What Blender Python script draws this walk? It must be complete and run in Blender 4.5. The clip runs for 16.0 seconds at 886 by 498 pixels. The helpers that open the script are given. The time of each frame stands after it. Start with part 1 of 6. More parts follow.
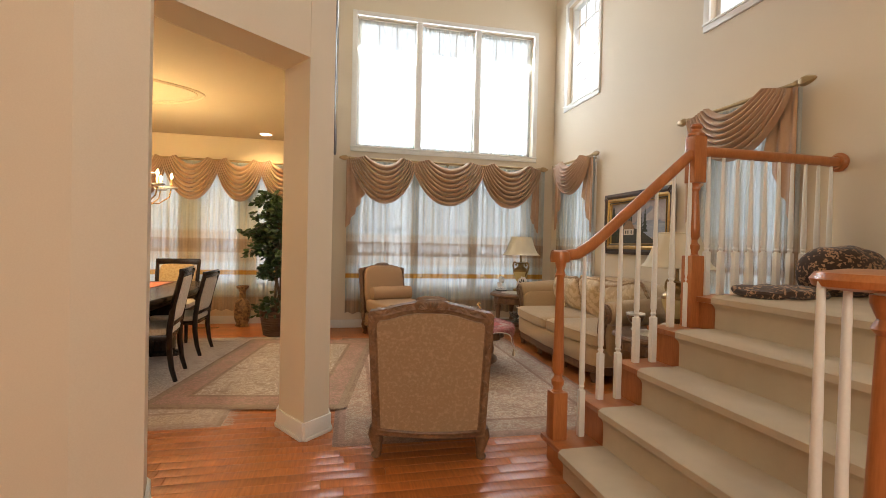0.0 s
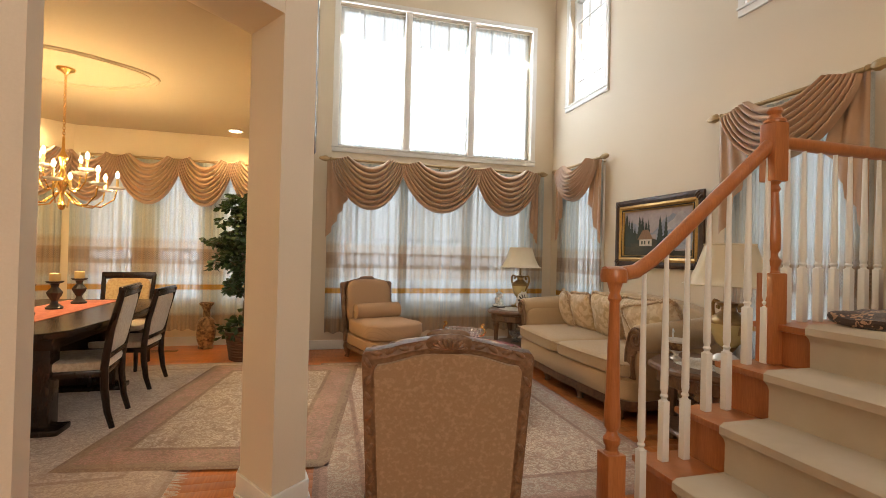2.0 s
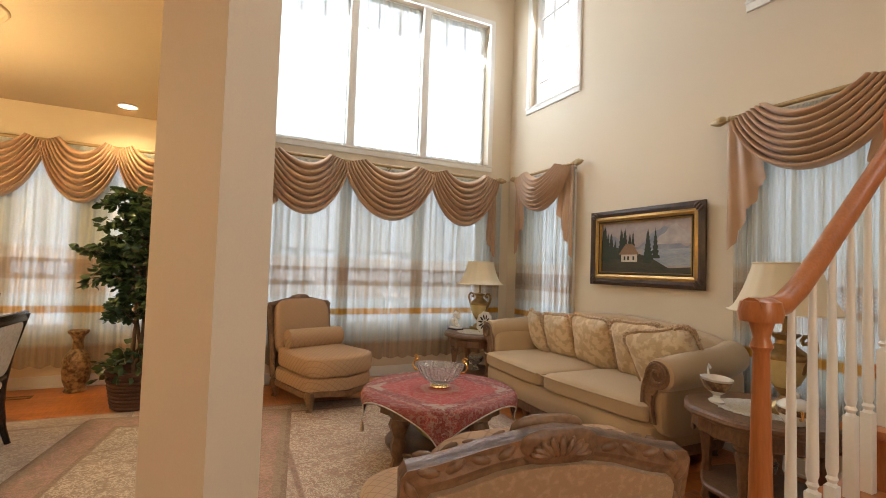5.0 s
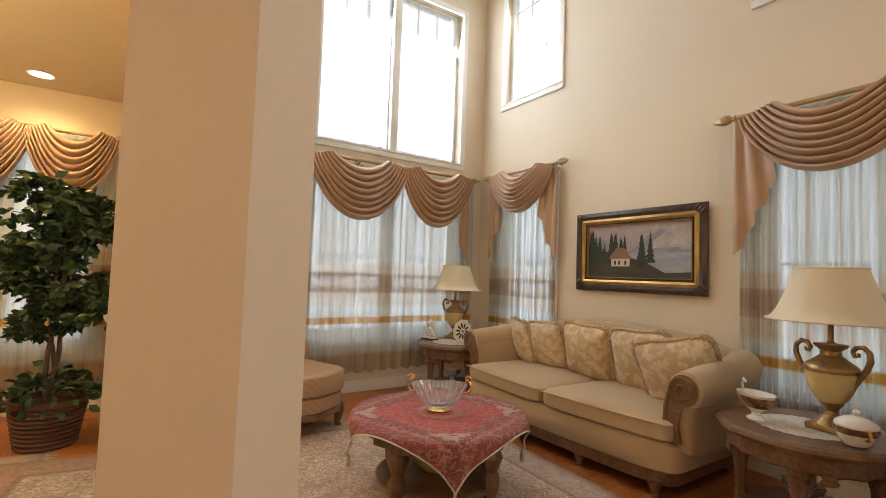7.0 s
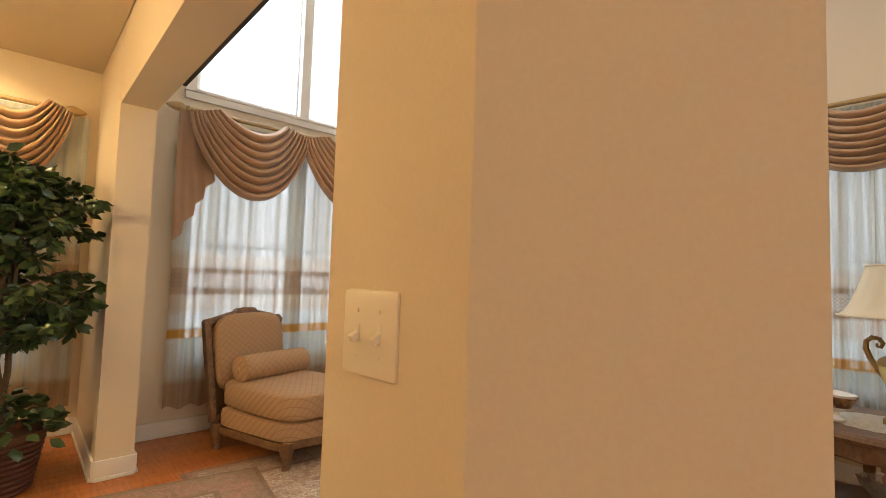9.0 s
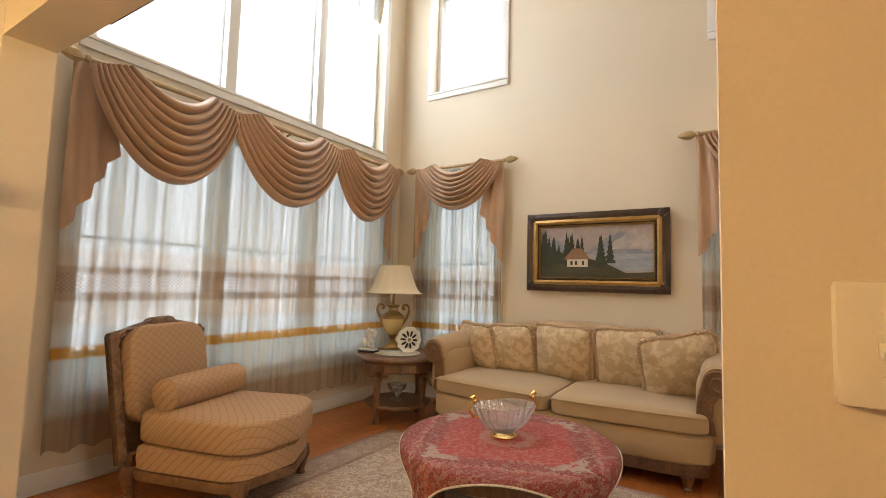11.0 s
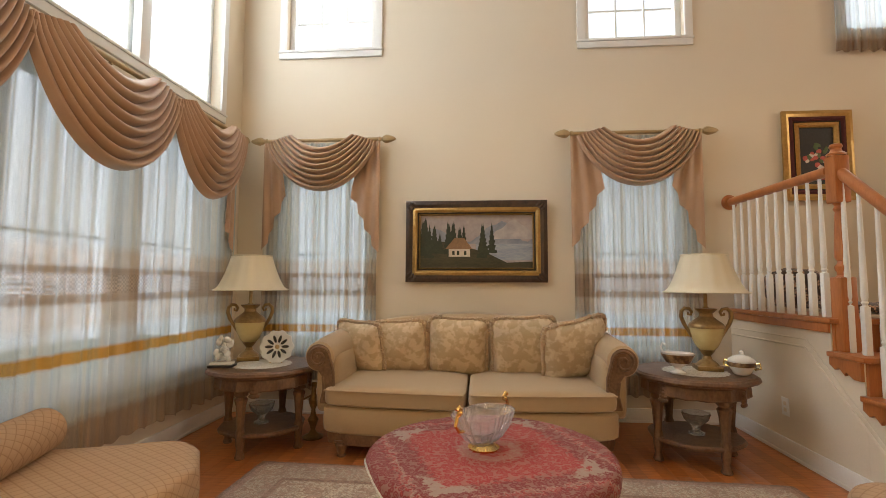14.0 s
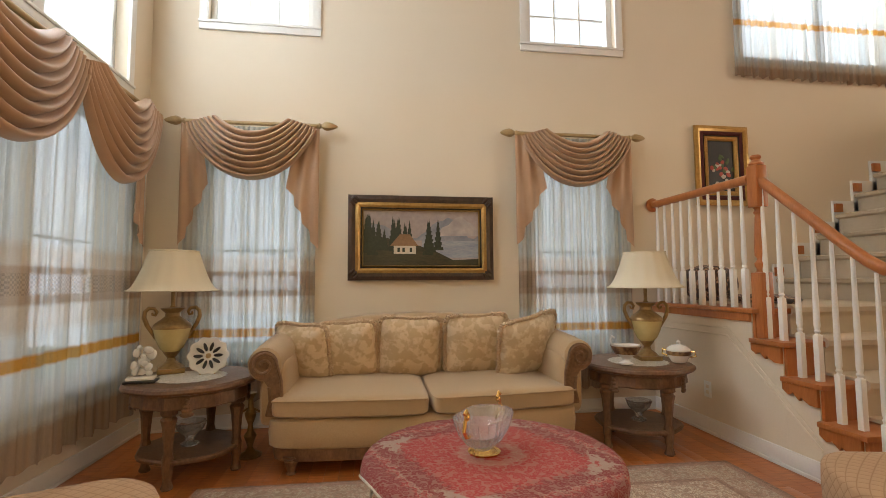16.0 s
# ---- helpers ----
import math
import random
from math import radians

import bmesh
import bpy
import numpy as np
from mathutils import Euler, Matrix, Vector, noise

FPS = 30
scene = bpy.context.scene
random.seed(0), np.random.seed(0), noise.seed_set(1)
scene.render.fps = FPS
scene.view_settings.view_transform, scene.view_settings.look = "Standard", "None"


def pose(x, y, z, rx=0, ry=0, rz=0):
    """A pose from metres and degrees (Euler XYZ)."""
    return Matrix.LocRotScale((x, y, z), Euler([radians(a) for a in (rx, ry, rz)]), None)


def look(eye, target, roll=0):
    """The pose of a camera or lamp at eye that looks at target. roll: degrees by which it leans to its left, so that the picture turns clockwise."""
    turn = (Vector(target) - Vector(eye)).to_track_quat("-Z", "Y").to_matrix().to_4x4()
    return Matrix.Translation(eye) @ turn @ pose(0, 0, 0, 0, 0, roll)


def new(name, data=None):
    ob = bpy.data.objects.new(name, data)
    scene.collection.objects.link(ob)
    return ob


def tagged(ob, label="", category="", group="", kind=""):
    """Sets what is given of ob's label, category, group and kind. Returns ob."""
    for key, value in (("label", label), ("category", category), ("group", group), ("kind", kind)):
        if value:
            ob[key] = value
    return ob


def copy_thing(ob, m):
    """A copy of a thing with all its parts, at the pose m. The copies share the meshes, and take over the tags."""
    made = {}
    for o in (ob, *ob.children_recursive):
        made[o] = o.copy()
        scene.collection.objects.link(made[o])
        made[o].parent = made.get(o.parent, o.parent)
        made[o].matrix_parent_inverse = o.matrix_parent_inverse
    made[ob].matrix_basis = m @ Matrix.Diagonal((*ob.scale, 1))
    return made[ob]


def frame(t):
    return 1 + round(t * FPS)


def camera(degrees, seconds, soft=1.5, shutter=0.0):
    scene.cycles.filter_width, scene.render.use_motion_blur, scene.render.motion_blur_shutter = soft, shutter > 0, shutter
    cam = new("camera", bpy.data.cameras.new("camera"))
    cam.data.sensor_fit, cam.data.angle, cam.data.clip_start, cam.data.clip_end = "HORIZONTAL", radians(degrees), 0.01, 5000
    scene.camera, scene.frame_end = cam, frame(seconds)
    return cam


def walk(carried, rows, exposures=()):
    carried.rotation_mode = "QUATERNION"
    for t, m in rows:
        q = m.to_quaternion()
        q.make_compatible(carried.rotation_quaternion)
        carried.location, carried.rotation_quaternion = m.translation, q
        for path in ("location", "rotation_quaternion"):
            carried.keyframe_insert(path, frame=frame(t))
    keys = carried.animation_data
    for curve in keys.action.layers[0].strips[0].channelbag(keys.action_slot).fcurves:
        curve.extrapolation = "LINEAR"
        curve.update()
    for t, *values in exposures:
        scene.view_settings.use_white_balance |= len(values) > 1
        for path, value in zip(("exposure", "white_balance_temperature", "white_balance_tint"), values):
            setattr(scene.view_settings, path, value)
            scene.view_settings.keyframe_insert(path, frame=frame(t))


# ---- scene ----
cam = camera(87.1, 16.0, 0.65)
EXPOSURE, KELVIN = 0.19, 6480
PATH = [
    (0, (0.671, 0.928, 1.193), (1.109, 2.88, 1.169), 1.3),
    (0.5, (0.675, 1.088, 1.193), (1.125, 3.037, 1.175), 1.3),
    (1, (0.695, 1.259, 1.194), (1.148, 3.207, 1.19), 1.3),
    (1.5, (0.679, 1.422, 1.2), (1.166, 3.361, 1.205), 1.3),
    (2, (0.651, 1.587, 1.207), (1.177, 3.517, 1.227), 1.4),
    (2.5, (0.629, 1.729, 1.213), (1.189, 3.649, 1.242), 1.5),
    (3, (0.629, 1.875, 1.217), (1.231, 3.782, 1.258), 1.5),
    (3.5, (0.604, 2.036, 1.23), (1.272, 3.92, 1.28), 1.5),
    (4, (0.55, 2.213, 1.232), (1.279, 4.074, 1.292), 1.6),
    (6.5, (0.417, 2.89, 1.209), (1.482, 4.579, 1.313), 2.1),
    (7, (0.351, 3.047, 1.214), (1.453, 4.713, 1.322), 2.0),
    (7.5, (0.265, 3.193, 1.196), (1.391, 4.842, 1.307), 2.1),
    (8, (0.154, 3.358, 1.19), (1.333, 4.969, 1.301), 2.1),
    (8.2, (0.103, 3.435, 1.19), (1.316, 5.022, 1.298), 2.2),
    (10.5, (-0.178, 4.212, 1.156), (1.425, 5.398, 1.312), 1.0),
    (11, (-0.253, 4.386, 1.149), (1.442, 5.437, 1.3), 1.6),
    (11.5, (-0.292, 4.529, 1.142), (1.494, 5.417, 1.296), 1.1),
    (12, (-0.29, 4.683, 1.141), (1.564, 5.417, 1.293), 1.0),
    (12.5, (-0.262, 4.884, 1.141), (1.645, 5.467, 1.295), 0.6),
    (13, (-0.236, 5.062, 1.142), (1.713, 5.486, 1.287), 0.5),
    (13.5, (-0.194, 5.23, 1.136), (1.781, 5.51, 1.278), 0.3),
    (14, (-0.129, 5.337, 1.118), (1.859, 5.502, 1.26), 0.2),
    (14.5, (-0.079, 5.457, 1.123), (1.916, 5.498, 1.261), 0.0),
    (15, (-0.026, 5.584, 1.114), (1.967, 5.5, 1.262), -0.2),
    (15.5, (0.005, 5.686, 1.106), (1.991, 5.496, 1.25), -0.2),
    (16, (0.013, 5.76, 1.107), (1.988, 5.474, 1.246), -0.3),
]
walk(cam, [(t, look(eye, target, roll)) for t, eye, target, roll in PATH], [(0, EXPOSURE - 0.05, KELVIN - 100, 14), (8, EXPOSURE, KELVIN, 14), (10.5, EXPOSURE + 0.12, KELVIN + 150, 14), (11.5, EXPOSURE + 0.08, KELVIN, 14), (12.5, EXPOSURE - 0.06, KELVIN, 14), (16, EXPOSURE - 0.06, KELVIN - 50, 14)])

# ---- world and light ----
world = bpy.data.worlds.new("sky")
scene.world = world
world.use_nodes = True
wn = world.node_tree.nodes
sky = wn.new("ShaderNodeTexSky")
sky.sky_type, sky.sun_disc = "NISHITA", False
sky.sun_elevation, sky.sun_rotation, sky.dust_density, sky.air_density = radians(50), radians(200), 6.0, 1.0
pale = wn.new("ShaderNodeHueSaturation")
pale.inputs["Saturation"].default_value = 0.3
world.node_tree.links.new(sky.outputs[0], pale.inputs["Color"])
world.node_tree.links.new(pale.outputs[0], wn["Background"].inputs[0])
wn["Background"].inputs[1].default_value = 0.15

sun_data = bpy.data.lights.new("sun", "SUN")
sun_data.energy, sun_data.angle, sun_data.color = 1.0, radians(20), (1, 0.96, 0.9)
sun = new("sun", sun_data)
sun.matrix_world = look((6, -12, 14), (1, 5, 0))


def area_lamp(name, m, w, h, watts, colour):
    d = bpy.data.lights.new(name, "AREA")
    d.shape, d.size, d.size_y, d.energy, d.color = "RECTANGLE", w, h, watts, colour
    ob = new(name, d)
    ob.matrix_world = m
    return ob


DAY = (0.86, 0.95, 1.0)
WARM = (1.0, 0.72, 0.33)
area_lamp("window_light", look((2.17, 7.66, 3.42), (2.17, 3.0, 2.6)), 2.7, 1.8, 118, DAY)
area_lamp("window_light", look((4.02, 6.72, 3.9), (0, 6.3, 2.5)), 0.8, 1.3, 14, DAY)
area_lamp("window_light", look((4.02, 4.05, 3.9), (0, 4.2, 2.5)), 0.8, 1.3, 14, DAY)
area_lamp("window_light", look((4.02, 1.52, 3.9), (0, 1.5, 2.0)), 1.6, 1.3, 40, DAY)
# added warm fill panel behind the camera's start, standing in for unseen hall lamps
area_lamp("hall_fill", look((0.2, -2.7, 2.6), (0.8, 4, 1.6)), 2.6, 2.6, 112, (1, 0.89, 0.69))


def bulb_lamp(x, y, z, watts, size, down=True):
    d = bpy.data.lights.new("lamp_light", "SPOT" if down else "POINT")
    d.energy, d.color, d.shadow_soft_size = watts, WARM, size
    if down:
        d.spot_size, d.spot_blend = radians(150), 0.8
    ob = new("lamp_light", d)
    ob.matrix_world = pose(x, y, z)


for x, y in ((-0.31, 7.60), (-2.40, 7.60)):
    bulb_lamp(x, y, 2.585, 30, 0.06)
for dx, dy in ((0.3, 0.3), (-0.3, 0.3), (0.3, -0.3), (-0.3, -0.3)):
    bulb_lamp(-1.31 + dx, 5.96 + dy, 1.80, 21, 0.03, False)

# ---- materials ----
def mat(name, rough=0.6, metal=0.0, **more):
    m = bpy.data.materials.new(name)
    m.use_nodes = True
    b = m.node_tree.nodes["Principled BSDF"]
    b.inputs["Roughness"].default_value, b.inputs["Metallic"].default_value = rough, metal
    for k, v in more.items():
        b.inputs[k.replace("_", " ")].default_value = v
    return m


def link(m, a, b):
    m.node_tree.links.new(a, b)


def node(m, kind, **inputs):
    n = m.node_tree.nodes.new("ShaderNode" + kind)
    for k, v in inputs.items():
        n.inputs[k.replace("_", " ")].default_value = v
    return n


def ramp(m, fac, stops):
    r = node(m, "ValToRGB")
    e = r.color_ramp.elements
    while len(e) < len(stops):
        e.new(0.5)
    for el, (p, c) in zip(e, stops):
        el.position, el.color = p, (*c, 1)
    link(m, fac, r.inputs[0])
    return r.outputs[0]


def coords(m, scale=(1, 1, 1), which="Object"):
    t, mp = node(m, "TexCoord"), node(m, "Mapping", Scale=scale)
    link(m, t.outputs[which], mp.inputs["Vector"])
    return mp.outputs[0]


def noise_tex(m, vec, scale, detail=4, rough=0.55):
    n = node(m, "TexNoise", Scale=scale, Detail=detail, Roughness=rough)
    link(m, vec, n.inputs["Vector"])
    return n.outputs["Fac"]


def bump(m, fac, strength, dist=0.002):
    b = node(m, "Bump", Strength=strength, Distance=dist)
    link(m, fac, b.inputs["Height"])
    link(m, b.outputs[0], m.node_tree.nodes["Principled BSDF"].inputs["Normal"])


def base(m, colour):
    link(m, colour, m.node_tree.nodes["Principled BSDF"].inputs["Base Color"])


def grained(name, dark, light, scale=30.0, rough=0.6, stretch=(1, 1, 1), big=3.0, depth=0.3, metal=0.0, lo=0.3, hi=0.7):
    """Two scales of variation between two colours, with a fine relief."""
    m = mat(name, rough, metal)
    v = coords(m, stretch)
    fine, broad = noise_tex(m, v, scale, 6), noise_tex(m, v, big, 3)
    mix = node(m, "Math")
    mix.operation = "ADD"
    half = node(m, "Math")
    half.operation = "MULTIPLY"
    half.inputs[1].default_value = 0.5
    link(m, fine, mix.inputs[0])
    link(m, broad, mix.inputs[1])
    link(m, mix.outputs[0], half.inputs[0])
    base(m, ramp(m, half.outputs[0], [(lo, dark), (hi, light)]))
    bump(m, fine, depth)
    return m


WALL = grained("cream_paint", (0.70, 0.60, 0.46), (0.76, 0.66, 0.52), 160, 0.75, big=0.8, depth=0.06)
DWALL = grained("warm_cream_paint", (0.70, 0.58, 0.40), (0.76, 0.64, 0.46), 160, 0.75, big=0.8, depth=0.06)
CEIL = grained("ceiling_paint", (0.74, 0.66, 0.52), (0.78, 0.71, 0.57), 160, 0.85, big=0.8, depth=0.06)
# colour lowered to hold down the chandelier's bright patch on the dining ceiling
DCEILING = grained("darkened_ceiling_paint", (0.50, 0.40, 0.27), (0.56, 0.46, 0.32), 160, 0.85, big=0.8, depth=0.06)
WHITE = grained("white_gloss_paint", (0.76, 0.74, 0.70), (0.82, 0.80, 0.76), 90, 0.35, big=2, depth=0.03)
GROUND = grained("grass", (0.05, 0.08, 0.03), (0.10, 0.13, 0.06), 8, 0.9)
FRAMEGOLD = grained("gilt_moulding", (0.32, 0.18, 0.05), (0.56, 0.35, 0.11), 60, 0.35, big=8, metal=0.55)
GOLDWOOD = grained("gilded_wood", (0.30, 0.20, 0.09), (0.55, 0.40, 0.20), 60, 0.45, big=8, metal=0.25)
OAK = grained("orange_oak", (0.34, 0.11, 0.03), (0.52, 0.19, 0.06), 26, 0.28, (6, 6, 0.7), 3, 0.12)
CARVED = grained("carved_antique_wood", (0.09, 0.042, 0.022), (0.25, 0.135, 0.068), 40, 0.42, (2, 2, 1), 7, 0.8)
FRAMEDARK = grained("dark_carved_frame", (0.02, 0.011, 0.007), (0.09, 0.045, 0.025), 45, 0.35, (2, 2, 1), 9, 0.8)
CHAIRWOOD = grained("carved_chair_wood", (0.10, 0.047, 0.022), (0.29, 0.165, 0.085), 60, 0.42, (1, 1, 1), 9, 1.0)
ESPRESSO = grained("espresso_wood", (0.012, 0.006, 0.004), (0.03, 0.016, 0.01), 30, 0.22, (4, 4, 1))
CARPET = grained("cream_carpet", (0.49, 0.405, 0.29), (0.64, 0.54, 0.40), 420, 0.97, big=5, depth=1.0)
BRASS = mat("brass", 0.22, 1.0, Base_Color=(0.78, 0.52, 0.18, 1))
BRONZE = grained("aged_bronze", (0.22, 0.135, 0.055), (0.44, 0.29, 0.12), 50, 0.38, big=10, metal=0.7)
IVORY = grained("ivory_glaze", (0.56, 0.44, 0.18), (0.68, 0.56, 0.27), 20, 0.25)
PORCELAIN = grained("porcelain", (0.74, 0.72, 0.68), (0.82, 0.80, 0.77), 30, 0.12)
CLAY = grained("patterned_vase_glaze", (0.09, 0.04, 0.02), (0.42, 0.26, 0.12), 38, 0.3, big=14, lo=0.42, hi=0.6)
DARK = grained("dark_recess", (0.02, 0.018, 0.015), (0.04, 0.035, 0.03), 40, 0.8)
LEAF = grained("leaf_green", (0.012, 0.034, 0.010), (0.065, 0.115, 0.035), 14, 0.32, big=2)
BARK = grained("bark", (0.08, 0.05, 0.03), (0.20, 0.14, 0.09), 60, 0.9, (4, 4, 1))
WICKER = grained("wicker", (0.05, 0.02, 0.012), (0.15, 0.06, 0.03), 70, 0.6, (1, 1, 3), depth=1.2)
WAX = grained("candle_wax", (0.62, 0.42, 0.16), (0.72, 0.52, 0.24), 20, 0.5)
BLACKPAINT = grained("black_paint", (0.012, 0.01, 0.01), (0.03, 0.026, 0.024), 60, 0.4)
STEELGREY = grained("register_metal", (0.12, 0.08, 0.05), (0.2, 0.14, 0.09), 60, 0.45, metal=0.5)


def fabric(name, dark, light, motif, scale=14.0, weave=900.0, lo=0.45, hi=0.6):
    """Woven upholstery: a soft motif, a fine weave and its relief."""
    m = mat(name, 0.88)
    m.node_tree.nodes["Principled BSDF"].inputs["Sheen Weight"].default_value = 0.25
    v = coords(m)
    vor = node(m, "TexVoronoi", Scale=scale)
    warp = node(m, "TexNoise", Scale=scale * 0.7, Detail=3)
    link(m, v, warp.inputs["Vector"])
    add = node(m, "VectorMath")
    add.operation = "MULTIPLY_ADD"
    add.inputs[1].default_value = (0.12, 0.12, 0.12)
    link(m, warp.outputs["Color"], add.inputs[0])
    link(m, v, add.inputs[2])
    link(m, add.outputs[0], vor.inputs["Vector"])
    c = ramp(m, vor.outputs["Distance"] if motif else noise_tex(m, v, scale), [(lo, light), (hi, dark)])
    w = noise_tex(m, v, weave, 2)
    mixed = node(m, "Mix")
    mixed.data_type, mixed.blend_type = "RGBA", "MULTIPLY"
    mixed.inputs["Factor"].default_value = 0.5
    link(m, c, mixed.inputs["A"])
    link(m, ramp(m, w, [(0.3, (0.7, 0.7, 0.7)), (0.7, (1.1, 1.1, 1.1))]), mixed.inputs["B"])
    base(m, mixed.outputs["Result"])
    bump(m, w, 0.5, 0.001)
    return m


SOFA = fabric("olive_gold_upholstery", (0.46, 0.318, 0.175), (0.53, 0.38, 0.222), False, 160, lo=0.3, hi=0.7)
PILLOW = fabric("damask_pillow_cloth", (0.58, 0.425, 0.25), (0.73, 0.575, 0.38), False, 17, lo=0.46, hi=0.54)
PALEPILLOW = fabric("pale_damask_cloth", (0.62, 0.48, 0.31), (0.78, 0.66, 0.49), False, 15, lo=0.46, hi=0.54)
FRINGE = fabric("pillow_fringe", (0.44, 0.28, 0.16), (0.64, 0.48, 0.31), False, 120)
BACKCLOTH = fabric("speckled_chair_cloth", (0.36, 0.235, 0.13), (0.45, 0.305, 0.185), False, 60, lo=0.36, hi=0.5)
LATTICE = mat("lattice_chair_cloth", 0.85)
_v = coords(LATTICE)
_w = []
for _dir in ((1, 1, 1), (1, -1, -1)):
    _d, _k, _n = node(LATTICE, "VectorMath"), node(LATTICE, "Math"), node(LATTICE, "Math")
    _d.operation, _k.operation, _n.operation = "DOT_PRODUCT", "MULTIPLY", "SINE"
    _d.inputs[1].default_value, _k.inputs[1].default_value = _dir, 62.0
    link(LATTICE, _v, _d.inputs[0])
    link(LATTICE, _d.outputs["Value"], _k.inputs[0])
    link(LATTICE, _k.outputs[0], _n.inputs[0])
    _p = node(LATTICE, "Math")
    _p.operation = "ABSOLUTE"
    link(LATTICE, _n.outputs[0], _p.inputs[0])
    _w.append(_p.outputs[0])
_mx = node(LATTICE, "Math")
_mx.operation = "MINIMUM"
link(LATTICE, _w[0], _mx.inputs[0])
link(LATTICE, _w[1], _mx.inputs[1])
base(LATTICE, ramp(LATTICE, _mx.outputs[0], [(0.0, (0.34, 0.195, 0.10)), (0.3, (0.47, 0.30, 0.172))]))
bump(LATTICE, _mx.outputs[0], 0.4, 0.002)
CREAMSEAT = fabric("cream_seat_cloth", (0.56, 0.46, 0.34), (0.66, 0.58, 0.46), False, 40)
TANSEAT = fabric("tan_chair_cloth", (0.48, 0.32, 0.15), (0.58, 0.42, 0.22), False, 40)
SWAG = grained("rose_tan_satin", (0.40, 0.235, 0.135), (0.53, 0.34, 0.205), 500, 0.42, big=3, depth=0.15)
SWAG.node_tree.nodes["Principled BSDF"].inputs["Sheen Weight"].default_value = 0.3
LEOPARD = fabric("leopard_print_plush", (0.05, 0.025, 0.015), (0.45, 0.26, 0.14), True, 34, lo=0.36, hi=0.46)
RUNNER = fabric("orange_red_runner", (0.50, 0.09, 0.03), (0.62, 0.17, 0.07), True, 26)
LACE = fabric("white_lace_doily", (0.55, 0.50, 0.42), (0.72, 0.68, 0.60), True, 60)

GLASS = bpy.data.materials.new("window_glass")
GLASS.use_nodes = True
_nt = GLASS.node_tree
_nt.nodes.remove(_nt.nodes["Principled BSDF"])
_tr, _gl, _ms = node(GLASS, "BsdfTransparent"), node(GLASS, "BsdfGlossy", Roughness=0.02), node(GLASS, "MixShader", Fac=0.05)
link(GLASS, _tr.outputs[0], _ms.inputs[1])
link(GLASS, _gl.outputs[0], _ms.inputs[2])
link(GLASS, _ms.outputs[0], _nt.nodes["Material Output"].inputs[0])
CRYSTAL = mat("cut_crystal", 0.03, 0.0, Base_Color=(0.95, 0.95, 0.98, 1), IOR=1.5)
CRYSTAL.node_tree.nodes["Principled BSDF"].inputs["Transmission Weight"].default_value = 0.82
BULB = mat("lit_bulb", 0.4, 0.0, Base_Color=(1, 0.85, 0.6, 1), Emission_Color=(1, 0.75, 0.42, 1), Emission_Strength=14.0)
DOWNLIGHT = mat("lit_downlight", 0.4, 0.0, Base_Color=(1, 0.9, 0.75, 1), Emission_Color=(1, 0.86, 0.62, 1), Emission_Strength=10.0)
SHADE = mat("ivory_lamp_shade", 0.8, 0.0, Base_Color=(0.72, 0.64, 0.48, 1))
SHADE.node_tree.nodes["Principled BSDF"].inputs["Transmission Weight"].default_value = 0.0
bump(SHADE, noise_tex(SHADE, coords(SHADE), 400), 0.2)


